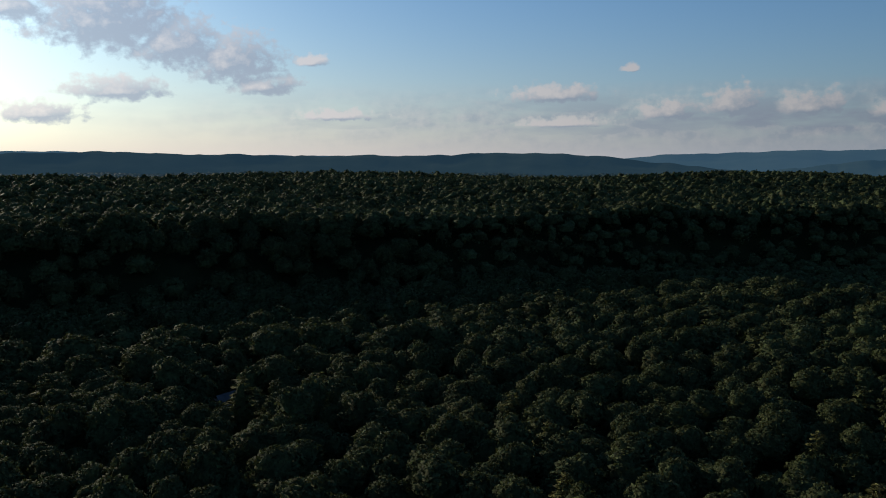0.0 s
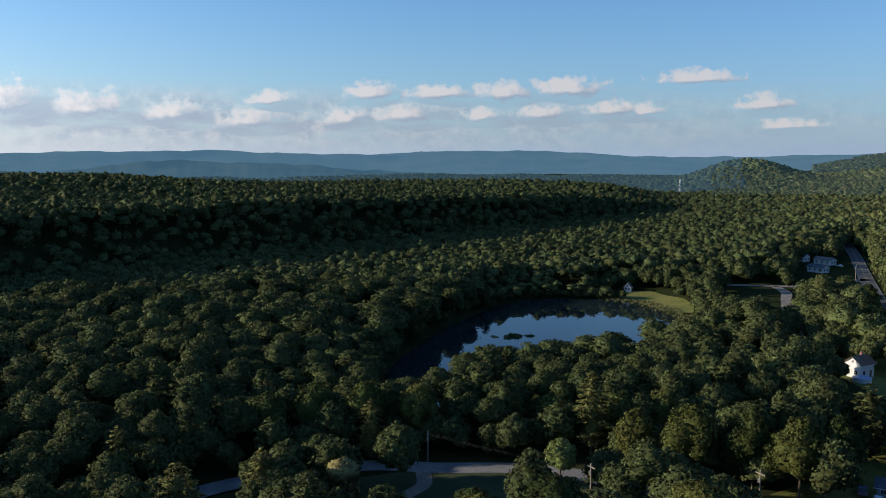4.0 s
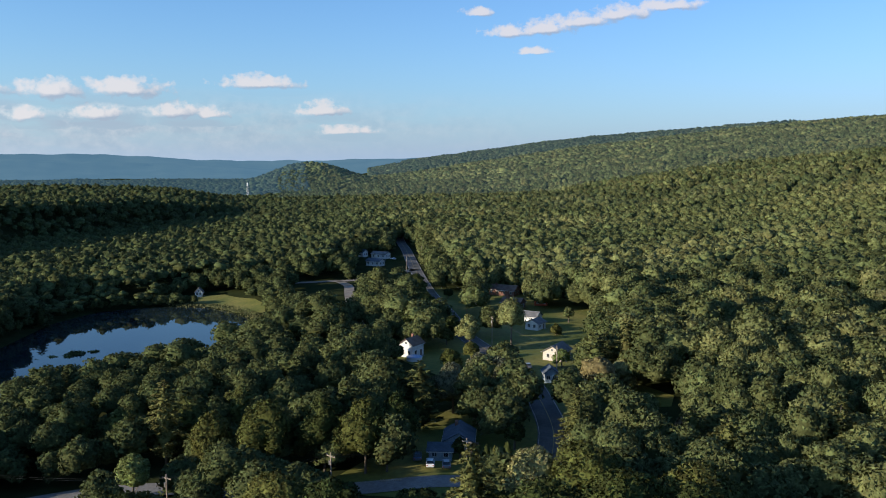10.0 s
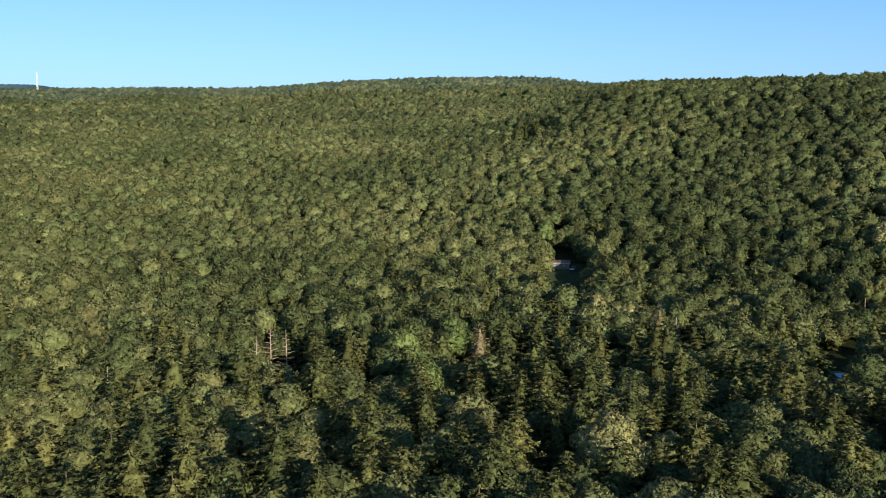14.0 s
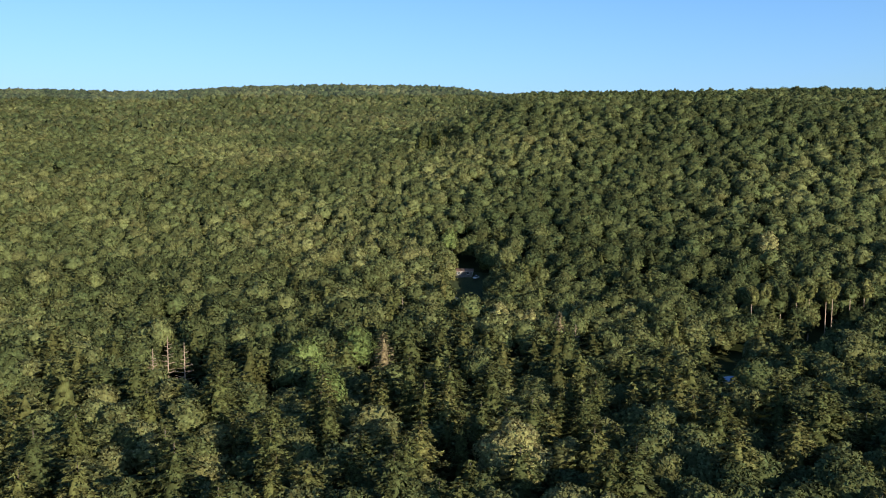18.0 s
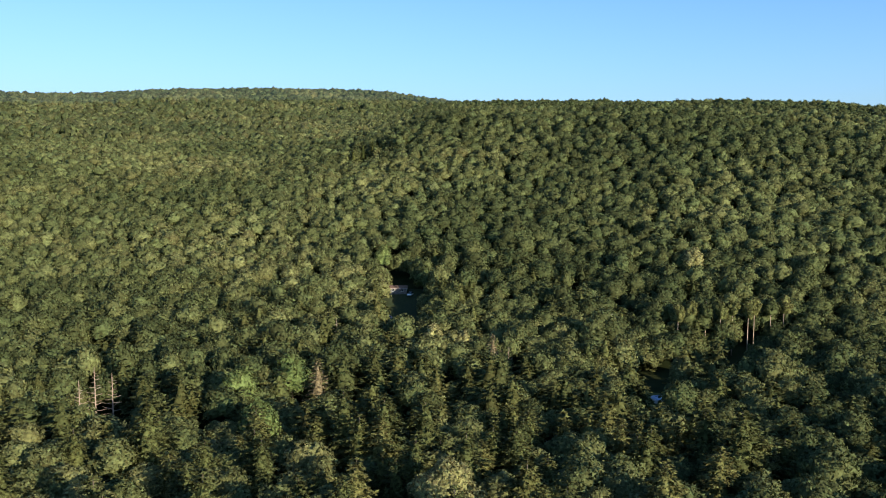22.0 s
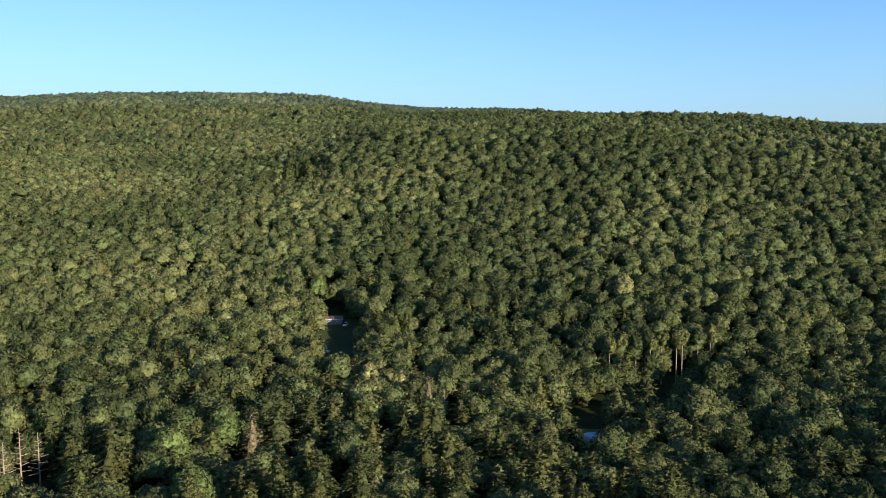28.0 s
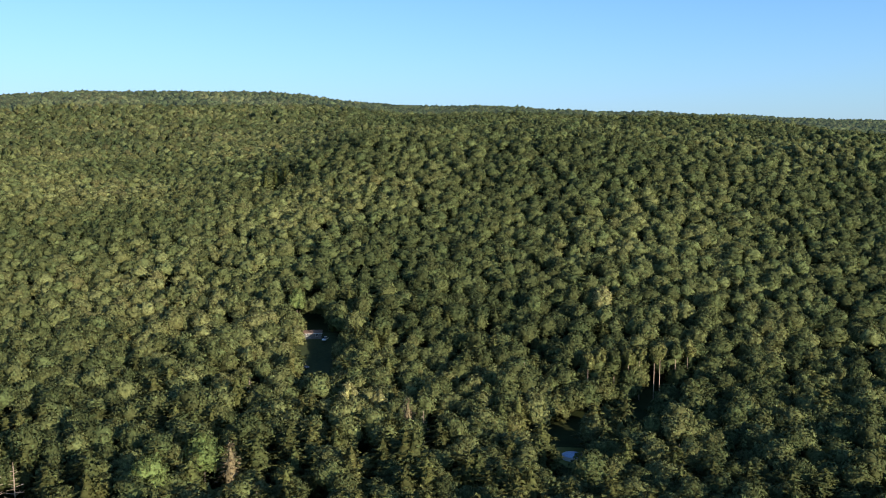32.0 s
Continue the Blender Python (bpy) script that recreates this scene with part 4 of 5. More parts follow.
def plant(models, x, y, size, turn):
    ob = models[int(turn * 977) % len(models)]
    low = float(low_trees(np.array([x]), np.array([y]))[0])
    size = size * low
    wide = size * 1.1 / (0.5 + 0.5 * low)
    return copy_thing(ob, Matrix.Translation((x, y, gz(x, y))) @ Matrix.Rotation(turn * 6.283, 4, "Z") @ Matrix.Diagonal((wide, wide, size, 1)))


AZ0, AZ1 = 33, -214
# nearest trees, one by one
x, y, g = scatter(98, 250, AZ0, AZ1, 6.9, 11)
r = np.hypot(x, y)
share = g.rand(len(x)) < needle_share(x, y)
order = np.argsort(r)
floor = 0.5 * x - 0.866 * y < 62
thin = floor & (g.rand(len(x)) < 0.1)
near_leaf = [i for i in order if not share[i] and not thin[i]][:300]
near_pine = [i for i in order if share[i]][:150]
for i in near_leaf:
    plant(shaded_oaks if floor[i] else oaks, x[i], y[i], (1.1 if floor[i] else 1.0) * (0.74 + 0.46 * g.rand()) * (1 - 0.5 * float(needle_share(x[i], y[i]))), g.rand())
for i in near_pine:
    plant(pines, x[i], y[i], 0.9 + 0.42 * g.rand(), g.rand())
used = set(near_leaf) | set(near_pine)
rest = np.array([i for i in range(len(x)) if i not in used and not thin[i]])
mid_oak = [broadleaf(rng, 640, 0.44, h, s * 1.1, (7, 12), l, 0.5, 1) for h, s, l in ((16, 5.0, 11), (17, 4.5, 10), (14.5, 5.3, 12), (17.3, 4.9, 11))]
close_oak = [broadleaf(rng, 1500, 0.34, h, s * 1.08, (9, 14), l, 0.4, 3) for h, s, l in ((16, 5.0, 13), (17, 4.5, 12), (14.5, 5.3, 14), (17.3, 4.9, 13))]
mid_pine = [pine(rng, 1000, 0.5, h, s, b, 60, (5, 8)) for h, s, b in ((16, 5.4, 0.1), (17, 5.8, 0.12), (14.5, 5.2, 0.08))]
rx, ry, rs = x[rest], y[rest], share[rest]
x2, y2, g2 = scatter(250, 400, AZ0, AZ1, 6.2, 12, 1.3)
s2 = g2.rand(len(x2)) < needle_share(x2, y2)
rim = is_open(rx, ry, 7.5) & ~rs
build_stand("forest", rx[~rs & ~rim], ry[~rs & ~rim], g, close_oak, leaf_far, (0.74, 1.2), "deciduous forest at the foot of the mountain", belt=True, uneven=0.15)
x2, y2, s2 = np.append(rx[rs | rim], x2), np.append(ry[rs | rim], y2), np.append(rs[rs | rim], s2)
rim = is_open(x2, y2, 9.0) & ~s2
edge_oak = [broadleaf(rng, 330, 0.6, h, s, (9, 13), l, 0.16, 1, -1.0) for h, s, l in ((12, 4.6, 15), (13.5, 4.8, 16), (10, 4.2, 14))]
edge_close = [broadleaf(rng, 1100, 0.42, h, s * 1.15, (12, 18), l, 0.22, 3, -1.0) for h, s, l in ((12.5, 4.8, 15), (14, 5.2, 16), (11, 4.6, 14))]
build_stand("forest", x2[rim], y2[rim], g2, edge_close, leaf_far, (0.7, 1.15), "leafy forest edge with boughs down to the ground")
s2 = s2 | rim
slope_oak = [broadleaf(rng, 640, 0.42, h, s * 1.08, (7, 12), l, 0.5, 2, snug=0.84) for h, s, l in ((16, 5.0, 11), (17, 4.3, 10), (14.5, 5.4, 12), (17.3, 4.8, 11), (15.5, 4.0, 8))]
high = y2 < -90
open_wood = g2.rand(len(x2)) < 0.85
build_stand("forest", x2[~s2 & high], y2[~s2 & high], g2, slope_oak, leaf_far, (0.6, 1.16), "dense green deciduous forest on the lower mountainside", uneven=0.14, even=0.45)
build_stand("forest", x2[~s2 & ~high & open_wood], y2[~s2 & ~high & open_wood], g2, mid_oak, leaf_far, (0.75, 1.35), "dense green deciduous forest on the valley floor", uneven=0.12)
s2 = s2 & ~rim
build_stand("forest", x2[s2], y2[s2], g2, mid_pine, needle_far, (0.95, 1.4), "olive-green conifers among the forest")
# the wood goes on below the lookout
x0, y0, g0 = scatter(0, 98, 60.1, -300, 7.6, 10)
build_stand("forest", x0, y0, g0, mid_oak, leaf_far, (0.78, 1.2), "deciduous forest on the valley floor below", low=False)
# low growth along the water's edge
shore = smooth_line([(352, 252), (343, 269), (324, 286), (290, 285), (242, 265), (195, 238), (158, 211), (137, 188)], 8)
sx, sy = np.array(shore)[:, 0], np.array(shore)[:, 1]
sx, sy = np.concatenate([sx, sx - 1.5]) + 1.5 * g2.normal(size=2 * len(sx)), np.concatenate([sy, sy + 3.5]) + 1.0 * g2.normal(size=2 * len(sy))
wet = inside(LAKE, sx, sy)
build_stand("shore_bushes", sx[~wet], sy[~wet], g2, edge_oak, leaf_far, (0.35, 0.75), "dark leafy bushes along the far shore of the lake", low=False)
for ob in oaks + pines + shaded_oaks:
    for o in (*ob.children_recursive, ob):
        bpy.data.objects.remove(o)

gp = np.random.RandomState(21)
pu, pw = -350 + 1300 * gp.rand(150), 470 + 150 * gp.rand(150)
pw = pw - 0.4 * np.clip(pu - 260, 0, 900)
px, py = pu * 0.883 - pw * 0.469, pu * 0.469 + pw * 0.883
build_stand("forest", px, py, gp, mid_pine, needle_far, (0.7, 1.0), "dark conifers along the crest of the low ridge", low=False)
far_oak = [broadleaf(rng, 46, 0.72, h, s * 1.15, (3, 6), l, 0.70, 0, -0.35, 0.9) for h, s, l in ((15.5, 5.0, 7), (16.6, 4.7, 6), (14.4, 5.3, 8), (15.3, 4.9, 7), (17.2, 4.2, 5))]
x3, y3, g3 = scatter(400, 860, AZ0, AZ1, 5.2, 13, 1.7)
rim = is_open(x3, y3, 13.0)
build_stand("forest", x3[rim], y3[rim], g3, edge_oak, leaf_far, (0.8, 1.15), "leafy forest edge with boughs down to the ground")
x3, y3 = x3[~rim], y3[~rim]
front = (np.hypot(x3, y3) < 610) & (y3 < -60)
front_oak = [broadleaf(rng, 230, 0.52, h, s * 1.12, (5, 9), l, 0.6, 1, -0.4, 0.88) for h, s, l in ((15.5, 5.0, 8), (16.4, 4.7, 7), (14.6, 5.3, 9), (15.3, 4.9, 8), (16.8, 4.3, 6))]
build_stand("forest", x3[front], y3[front], g3, front_oak, leaf_far, (0.52, 1.15), "leafy deciduous forest halfway up the mountainside", uneven=0.07, even=0.28, own=0.55)
build_stand("forest", x3[~front], y3[~front], g3, far_oak, leaf_far, (0.5, 1.15), "dense deciduous forest covering the mountainside", uneven=0.05, even=0.2, own=0.45)


def knob(height, spread, seed, n=20, size=1.5):
    """A far crown: a small dome under a few large sprays."""
    q = np.random.RandomState(seed)
    v, f = dome(q, (0, 0, height * 0.70), spread * 0.92, height * 0.26, 2, 5, 0.14)
    nv = round_normals(v, (0, 0, height * 0.5))
    cs = [(spread * 0.5 * math.cos(t), spread * 0.5 * math.sin(t), height * 0.70) for t in (0.4, 2.5, 4.6)] + [(0, 0, height * 0.76)]
    sv, sn = leaf_sprays(q, cs, [spread * 0.5] * 4, n, size, low=-0.1, jitter=0.5)
    return np.vstack([v, sv]), np.vstack([f, blade_faces(sv) + len(v)]), np.vstack([nv, sn])


knobs = [knob(16, 5.5, 1), knob(16.5, 5.0, 2), knob(15, 5.8, 3), knob(15.6, 5.3, 4)]
x4, y4, g4 = scatter(860, 1950, -60, AZ1, 9.0, 14, 1.5)
v4 = 0.5 * x4 - 0.866 * y4
ok = v4 < 1680
upper = np.hypot(x4, y4) > 1300
build_stand("forest", x4[ok & ~upper], y4[ok & ~upper], g4, knobs, leaf_far, (0.86, 1.14), "distant deciduous forest on the upper mountainside")
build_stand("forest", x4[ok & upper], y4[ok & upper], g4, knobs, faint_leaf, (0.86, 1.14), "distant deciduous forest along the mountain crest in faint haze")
x5, y5, g5 = scatter(860, 1500, AZ0, -60, 11.0, 15)
w5 = -0.469 * x5 + 0.883 * y5
ok = w5 < 800
build_stand("forest", x5[ok], y5[ok], g5, knobs, leaf_far, (0.86, 1.14), "distant forest on the low ridge beyond the lake")
big_knobs = [(v, f, round_normals(v, (0, 0, 6))) for v, f in (dome(np.random.RandomState(s), (0, 0, 9), 8.5, 7, 2, 6, 0.16) for s in (5, 6, 7))]
x9, y9, g9 = scatter(1500, 2050, AZ0, -30, 14.0, 19)
build_stand("forest", x9, y9, g9, [(v * np.array([1, 1, 0.9]), f, n) for v, f, n in knobs], leaf_far, (1.1, 1.5), "forest on the last low crest before the far ridges")
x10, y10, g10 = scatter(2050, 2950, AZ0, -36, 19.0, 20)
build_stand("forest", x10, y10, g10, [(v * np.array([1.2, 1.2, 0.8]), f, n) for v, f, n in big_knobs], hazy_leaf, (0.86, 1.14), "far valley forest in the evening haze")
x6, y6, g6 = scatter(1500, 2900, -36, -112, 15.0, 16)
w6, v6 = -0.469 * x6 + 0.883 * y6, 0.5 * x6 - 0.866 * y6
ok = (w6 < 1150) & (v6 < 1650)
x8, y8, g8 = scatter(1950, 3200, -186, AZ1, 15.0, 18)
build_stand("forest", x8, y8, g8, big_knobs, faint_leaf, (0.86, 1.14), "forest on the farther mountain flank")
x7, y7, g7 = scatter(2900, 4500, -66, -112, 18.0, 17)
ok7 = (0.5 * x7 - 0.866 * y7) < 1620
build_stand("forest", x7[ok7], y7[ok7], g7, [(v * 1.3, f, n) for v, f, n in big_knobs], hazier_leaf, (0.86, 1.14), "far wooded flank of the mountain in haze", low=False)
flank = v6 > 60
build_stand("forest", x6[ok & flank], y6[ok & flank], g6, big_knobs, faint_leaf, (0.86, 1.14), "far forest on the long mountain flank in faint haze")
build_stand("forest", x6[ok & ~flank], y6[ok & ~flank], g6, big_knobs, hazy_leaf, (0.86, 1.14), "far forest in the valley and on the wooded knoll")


# ---- houses ----
# cabin boards greyed: the clearing's shade is put into the wall colour
shade_grey_mat = surface("shade_grey_boards", (0.13, 0.125, 0.12), (0.21, 0.20, 0.19), 0.6, 0.85, bump=0.2)
def gable(w, d, h, rise, over=0.0):
    """A closed house body with gable ends; the ridge runs along x."""
    bm = bmesh.new()
    x, y = w / 2, d / 2
    lo = [bm.verts.new(p) for p in ((-x, -y, -0.8), (x, -y, -0.8), (x, y, -0.8), (-x, y, -0.8))]
    up = [bm.verts.new(p) for p in ((-x, -y, h), (x, -y, h), (x, y, h), (-x, y, h))]
    r0, r1 = bm.verts.new((-x, 0, h + rise)), bm.verts.new((x, 0, h + rise))
    bm.faces.new(lo[::-1])
    bm.faces.new((lo[0], lo[1], up[1], up[0]))
    bm.faces.new((lo[2], lo[3], up[3], up[2]))
    bm.faces.new((lo[1], lo[2], up[2], r1, up[1]))
    bm.faces.new((lo[3], lo[0], up[0], r0, up[3]))
    bm.faces.new((up[0], up[1], r1, r0))
    bm.faces.new((up[2], up[3], r0, r1))
    return bm


def roof_slab(w, d, h, rise, side, eave=0.5, thick=0.18):
    """One pitched side of a gable roof, with its eaves."""
    bm = bmesh.new()
    x = w / 2 + eave
    drop = rise * eave / (d / 2)
    pts = [(-x, side * (d / 2 + eave), h - drop), (x, side * (d / 2 + eave), h - drop), (x, 0, h + rise), (-x, 0, h + rise)]
    low = [bm.verts.new((a, b, c + 0.03)) for a, b, c in pts]
    top = [bm.verts.new((a, b, c + 0.03 + thick)) for a, b, c in pts]
    bm.faces.new(low)
    bm.faces.new(top[::-1])
    for i in range(4):
        bm.faces.new((low[i], low[(i + 1) % 4], top[(i + 1) % 4], top[i]))
    bmesh.ops.recalc_face_normals(bm, faces=bm.faces[:])
    return bm


def window_at(house, x, y, z, w, h, axis, sign):
    """A window with frame, pane and mullion, proud of the wall."""
    t = 0.06
    if axis == "y":
        fr = boxes((x - w / 2 - 0.1, y, z - h / 2 - 0.1, x + w / 2 + 0.1, y + sign * t, z + h / 2 + 0.1))
        pn = boxes((x - w / 2, y, z - h / 2, x + w / 2, y + sign * (t + 0.02), z + h / 2))
        mu = boxes((x - 0.03, y, z - h / 2, x + 0.03, y + sign * (t + 0.04), z + h / 2))
    else:
        fr = boxes((x, y - w / 2 - 0.1, z - h / 2 - 0.1, x + sign * t, y + w / 2 + 0.1, z + h / 2 + 0.1))
        pn = boxes((x, y - w / 2, z - h / 2, x + sign * (t + 0.02), y + w / 2, z + h / 2))
        mu = boxes((x, y - 0.03, z - h / 2, x + sign * (t + 0.04), y + 0.03, z + h / 2))
    win = part("window", fr, trim_mat, house)
    part("pane", pn, glass_mat, win)
    part("mullion", mu, trim_mat, win)


def house(x, y, turn, w, d, h, rise, wall, roof, label, storeys=1, chimney=True, garage=False, category="house", name="house"):
    """A gabled house with walls, two roof sides, windows, a door and a chimney."""
    ob = new(name)
    ob.matrix_world = pose(x, y, gz(x, y) + 0.25, 0, 0, turn)
    part("wall", gable(w, d, h, rise), wall, ob)
    for s in (-1, 1):
        part("roof", roof_slab(w, d, h, rise, s), roof, ob)
        part("gutter", boxes((-w / 2 - 0.5, s * (d / 2 + 0.5) - 0.07, h - rise * 0.5 / (d / 2) - 0.08, w / 2 + 0.5, s * (d / 2 + 0.5) + 0.07, h - rise * 0.5 / (d / 2) + 0.06)), trim_mat, ob)
    n = max(2, int(w / 3.2))
    for fl in range(storeys):
        z = 1.55 + 2.65 * fl
        if z + 0.7 > h + 0.2:
            continue
        for s in (-1, 1):
            for i in range(n):
                px = -w / 2 + w * (i + 0.5) / n
                if s < 0 and fl == 0 and i == n // 2:
                    continue
                window_at(ob, px, s * d / 2, z, 0.95, 1.25, "y", s)
            window_at(ob, s * w / 2, d * 0.22, z, 0.9, 1.2, "x", s)
            window_at(ob, s * w / 2, -d * 0.22, z, 0.9, 1.2, "x", s)
    if rise > 1.8:
        for s in (-1, 1):
            window_at(ob, s * w / 2, 0, h + rise * 0.3, 0.6, 0.7, "x", s)
    px = -w / 2 + w * (n // 2 + 0.5) / n
    part("door", boxes((px - 0.48, -d / 2 - 0.07, 0, px + 0.48, -d / 2, 2.05)), door_mat, ob)
    part("step", boxes((px - 0.9, -d / 2 - 1.1, -0.6, px + 0.9, -d / 2 - 0.08, -0.05)), stone_mat, ob)
    if chimney:
        part("chimney", boxes((w * 0.22, d * 0.06, h * 0.5, w * 0.22 + 0.8, d * 0.06 + 0.7, h + rise + 0.9), bevel=0.04), brick_mat, ob)
    if garage:
        part("garage_door", boxes((w / 2, -1.5, 0, w / 2 + 0.06, 1.5, 2.2)), trim_mat, ob)
    return tagged(ob, label, category)


house(262, 101, -12, 6.6, 5.4, 4.2, 1.9, white_mat, roof_brown, "white two-storey house with a brown gabled roof", storeys=2)
house(334, 78, 80, 9.5, 6.0, 2.8, 1.6, white_mat, roof_grey, "white single-storey house with a grey roof", chimney=False)
house(321, 72, -14, 6.5, 5.5, 2.6, 1.4, white_mat, roof_grey, "white cottage with a pale grey gable", chimney=False, garage=True)
house(400, 106, 82, 14, 7.5, 2.8, 1.9, brick_mat, roof_brown, "long brick ranch house with a brown roof")
house(364, 92, 80, 9, 6.5, 2.8, 1.8, brick_mat, roof_brown, "low red brick house with a brown roof")
house(274, 54, -10, 8.5, 6.5, 2.9, 1.9, cream_mat, roof_grey, "cream house with a broad grey gable roof", chimney=False)
house(244.5, 50, 20, 5, 4, 2.9, 1.4, blue_mat, roof_blue, "small pale blue house with a slate roof beside the road", chimney=False)
house(180, 57.5, 15, 9, 6.5, 2.6, 1.8, blue_mat, roof_blue, "house with a slate-blue roof in deep shade")
house(171.5, 59, 105, 5, 4.2, 2.3, 1.0, blue_mat, roof_blue, "low garage wing with a slate-blue roof", chimney=False, garage=True, category="garage", name="garage")
house(527, 226, 78, 11.5, 6, 2.9, 1.4, white_mat, roof_grey, "long white house beside the main road", chimney=False)
house(488, 213, 78, 10, 6, 2.9, 1.4, white_mat, roof_blue, "pale house with a blue-grey roof near the junction", chimney=False)
house(532, 243, 78, 7.5, 6, 3.0, 1.8, white_mat, roof_blue, "white house with a steep grey-blue roof")
house(369, 260, 30, 4.2, 3.6, 2.4, 1.9, white_mat, roof_grey, "small white boathouse on the lake lawn", chimney=False, category="boathouse", name="boathouse")
house(-72, 226, 60, 9, 6, 3.0, 1.8, white_mat, roof_grey, "white house almost hidden in the dark trees", chimney=False)
house(-16, 537, 30, 13, 8, 4.5, 2.0, white_mat, roof_grey, "pale house on the dark wooded slope", chimney=False, storeys=2)
house(49, -374, 6, 12, 4.0, 2.3, 0.8, shade_grey_mat, roof_brown, "long low cabin in the forest clearing, walls greyed for shade", chimney=False, category="cabin", name="cabin")
house(376, 82, 100, 6, 4.5, 2.6, 1.2, red_mat, roof_brown, "small red shed at the edge of the yard", chimney=False, category="shed", name="shed")
house(1205, 845, 120, 46, 16, 7, 1.2, white_mat, roof_grey, "long white industrial building far down the valley", chimney=False, category="building", name="industrial_building")
house(1330, 800, 120, 22, 12, 6, 1.5, white_mat, roof_grey, "white building far down the valley", chimney=False, category="building", name="industrial_building")


# ---- cars ----
def car(x, y, turn, paint, label):
    ob = new("car")
    ob.matrix_world = pose(x, y, gz(x, y) + 0.3, 0, 0, turn)
    bm = bmesh.new()
    side = [(-2.25, 0.35), (-2.2, 0.8), (-1.9, 0.92), (-1.2, 0.98), (0.95, 0.98), (2.05, 0.85), (2.25, 0.6), (2.2, 0.35)]
    vs = [[bm.verts.new((px, s * 0.88, pz)) for px, pz in side] for s in (-1, 1)]
    bm.faces.new(vs[0])
    bm.faces.new(vs[1][::-1])
    for i in range(len(side)):
        k = (i + 1) % len(side)
        bm.faces.new((vs[0][k], vs[0][i], vs[1][i], vs[1][k]))
    bmesh.ops.recalc_face_normals(bm, faces=bm.faces[:])
    bmesh.ops.bevel(bm, geom=bm.edges[:], offset=0.05, segments=2, affect="EDGES")
    part("body", bm, paint, ob)
    bm = bmesh.new()
    lo = [(-1.75, 0.8), (0.95, 0.8), (0.95, -0.8), (-1.75, -0.8)]
    hi = [(-1.3, 0.62), (0.2, 0.62), (0.2, -0.62), (-1.3, -0.62)]
    a = [bm.verts.new((*p, 0.96)) for p in lo]
    b = [bm.verts.new((*p, 1.44)) for p in hi]
    for i in range(4):
        bm.faces.new((a[(i + 1) % 4], a[i], b[i], b[(i + 1) % 4]))
    part("window_glass", bm, glass_mat, ob, "dark car windows")
    part("car_roof", boxes((-1.32, -0.64, 1.44, 0.22, 0.64, 1.49), bevel=0.02), paint, ob)
    for wx in (-1.4, 1.35):
        for s in (-1, 1):
            bm = bmesh.new()
            tube(bm, (wx, s * 0.72, 0.33), (wx, s * 0.92, 0.33), 0.33, 0.33, 14)
            wheel = part("wheel", bm, rubber_mat, ob)
            bm = bmesh.new()
            tube(bm, (wx, s * 0.90, 0.33), (wx, s * 0.935, 0.33), 0.19, 0.17, 10)
            part("rim", bm, metal_mat, wheel)
    for s in (-1, 1):
        part("headlight", boxes((2.14, s * 0.62 - 0.18, 0.58, 2.24, s * 0.62 + 0.18, 0.72)), steel_white, ob)
        part("tail_light", boxes((-2.26, s * 0.66 - 0.14, 0.62, -2.17, s * 0.66 + 0.14, 0.8)), red_mat, ob)
    return tagged(ob, label, "car", "parked cars")


white_car, grey_car, blue_car = car_paint("white_car_paint", (0.75, 0.76, 0.77)), car_paint("grey_car_paint", (0.20, 0.21, 0.22)), car_paint("blue_car_paint", (0.08, 0.13, 0.22))
car(166, 59.5, 20, white_car, "white car parked before the slate-roofed house")
car(166.5, 56, 20, grey_car, "grey car parked on the drive beside the hedge")
car(169, 63.5, 20, blue_car, "dark blue car parked beside the garage")
car(41, -371, 80, white_car, "white car parked at the forest cabin")
car(55, -349, 150, blue_car, "blue car parked in the forest clearing")
car(47, -346, 140, grey_car, "grey car parked in the forest clearing")
car(-35, -263, 100, white_car, "white car parked beside the covered pool")
car(520, 214, 60, white_car, "white car parked by the long white house")
car(258, 60, 25, grey_car, "grey car parked in the yard of the cream house")


def pool(x, y, r, label):
    ob = new("pool")
    ob.matrix_world = pose(x, y, gz(x, y) + 0.25)
    bm = bmesh.new()
    bmesh.ops.create_cone(bm, cap_ends=True, segments=28, radius1=r, radius2=r, depth=1.2, matrix=Matrix.Translation((0, 0, 0.6)))
    part("pool_wall", bm, steel_white, ob)
    bm = bmesh.new()
    bmesh.ops.create_uvsphere(bm, u_segments=28, v_segments=10, radius=1.0, matrix=Matrix.Translation((0, 0, 1.2)) @ Matrix.Diagonal((r * 0.97, r * 0.97, 0.5, 1)))
    bmesh.ops.bisect_plane(bm, geom=bm.verts[:] + bm.edges[:] + bm.faces[:], plane_co=(0, 0, 1.21), plane_no=(0, 0, -1), clear_outer=True)
    part("pool_cover", bm, pool_mat, ob, "domed blue pool cover")
    bm = bmesh.new()
    for i in range(28):
        a, b = 2 * math.pi * i / 28, 2 * math.pi * (i + 1) / 28
        tube(bm, (r * math.cos(a), r * math.sin(a), 1.2), (r * math.cos(b), r * math.sin(b), 1.2), 0.08, 0.08, 5)
    part("rim", bm, steel_white, ob)
    return tagged(ob, label, "pool")


pool(-50, -265, 3.2, "round white above-ground pool under a domed blue cover")
pool(255.5, 97.5, 2.6, "small round blue pool beside the white house")


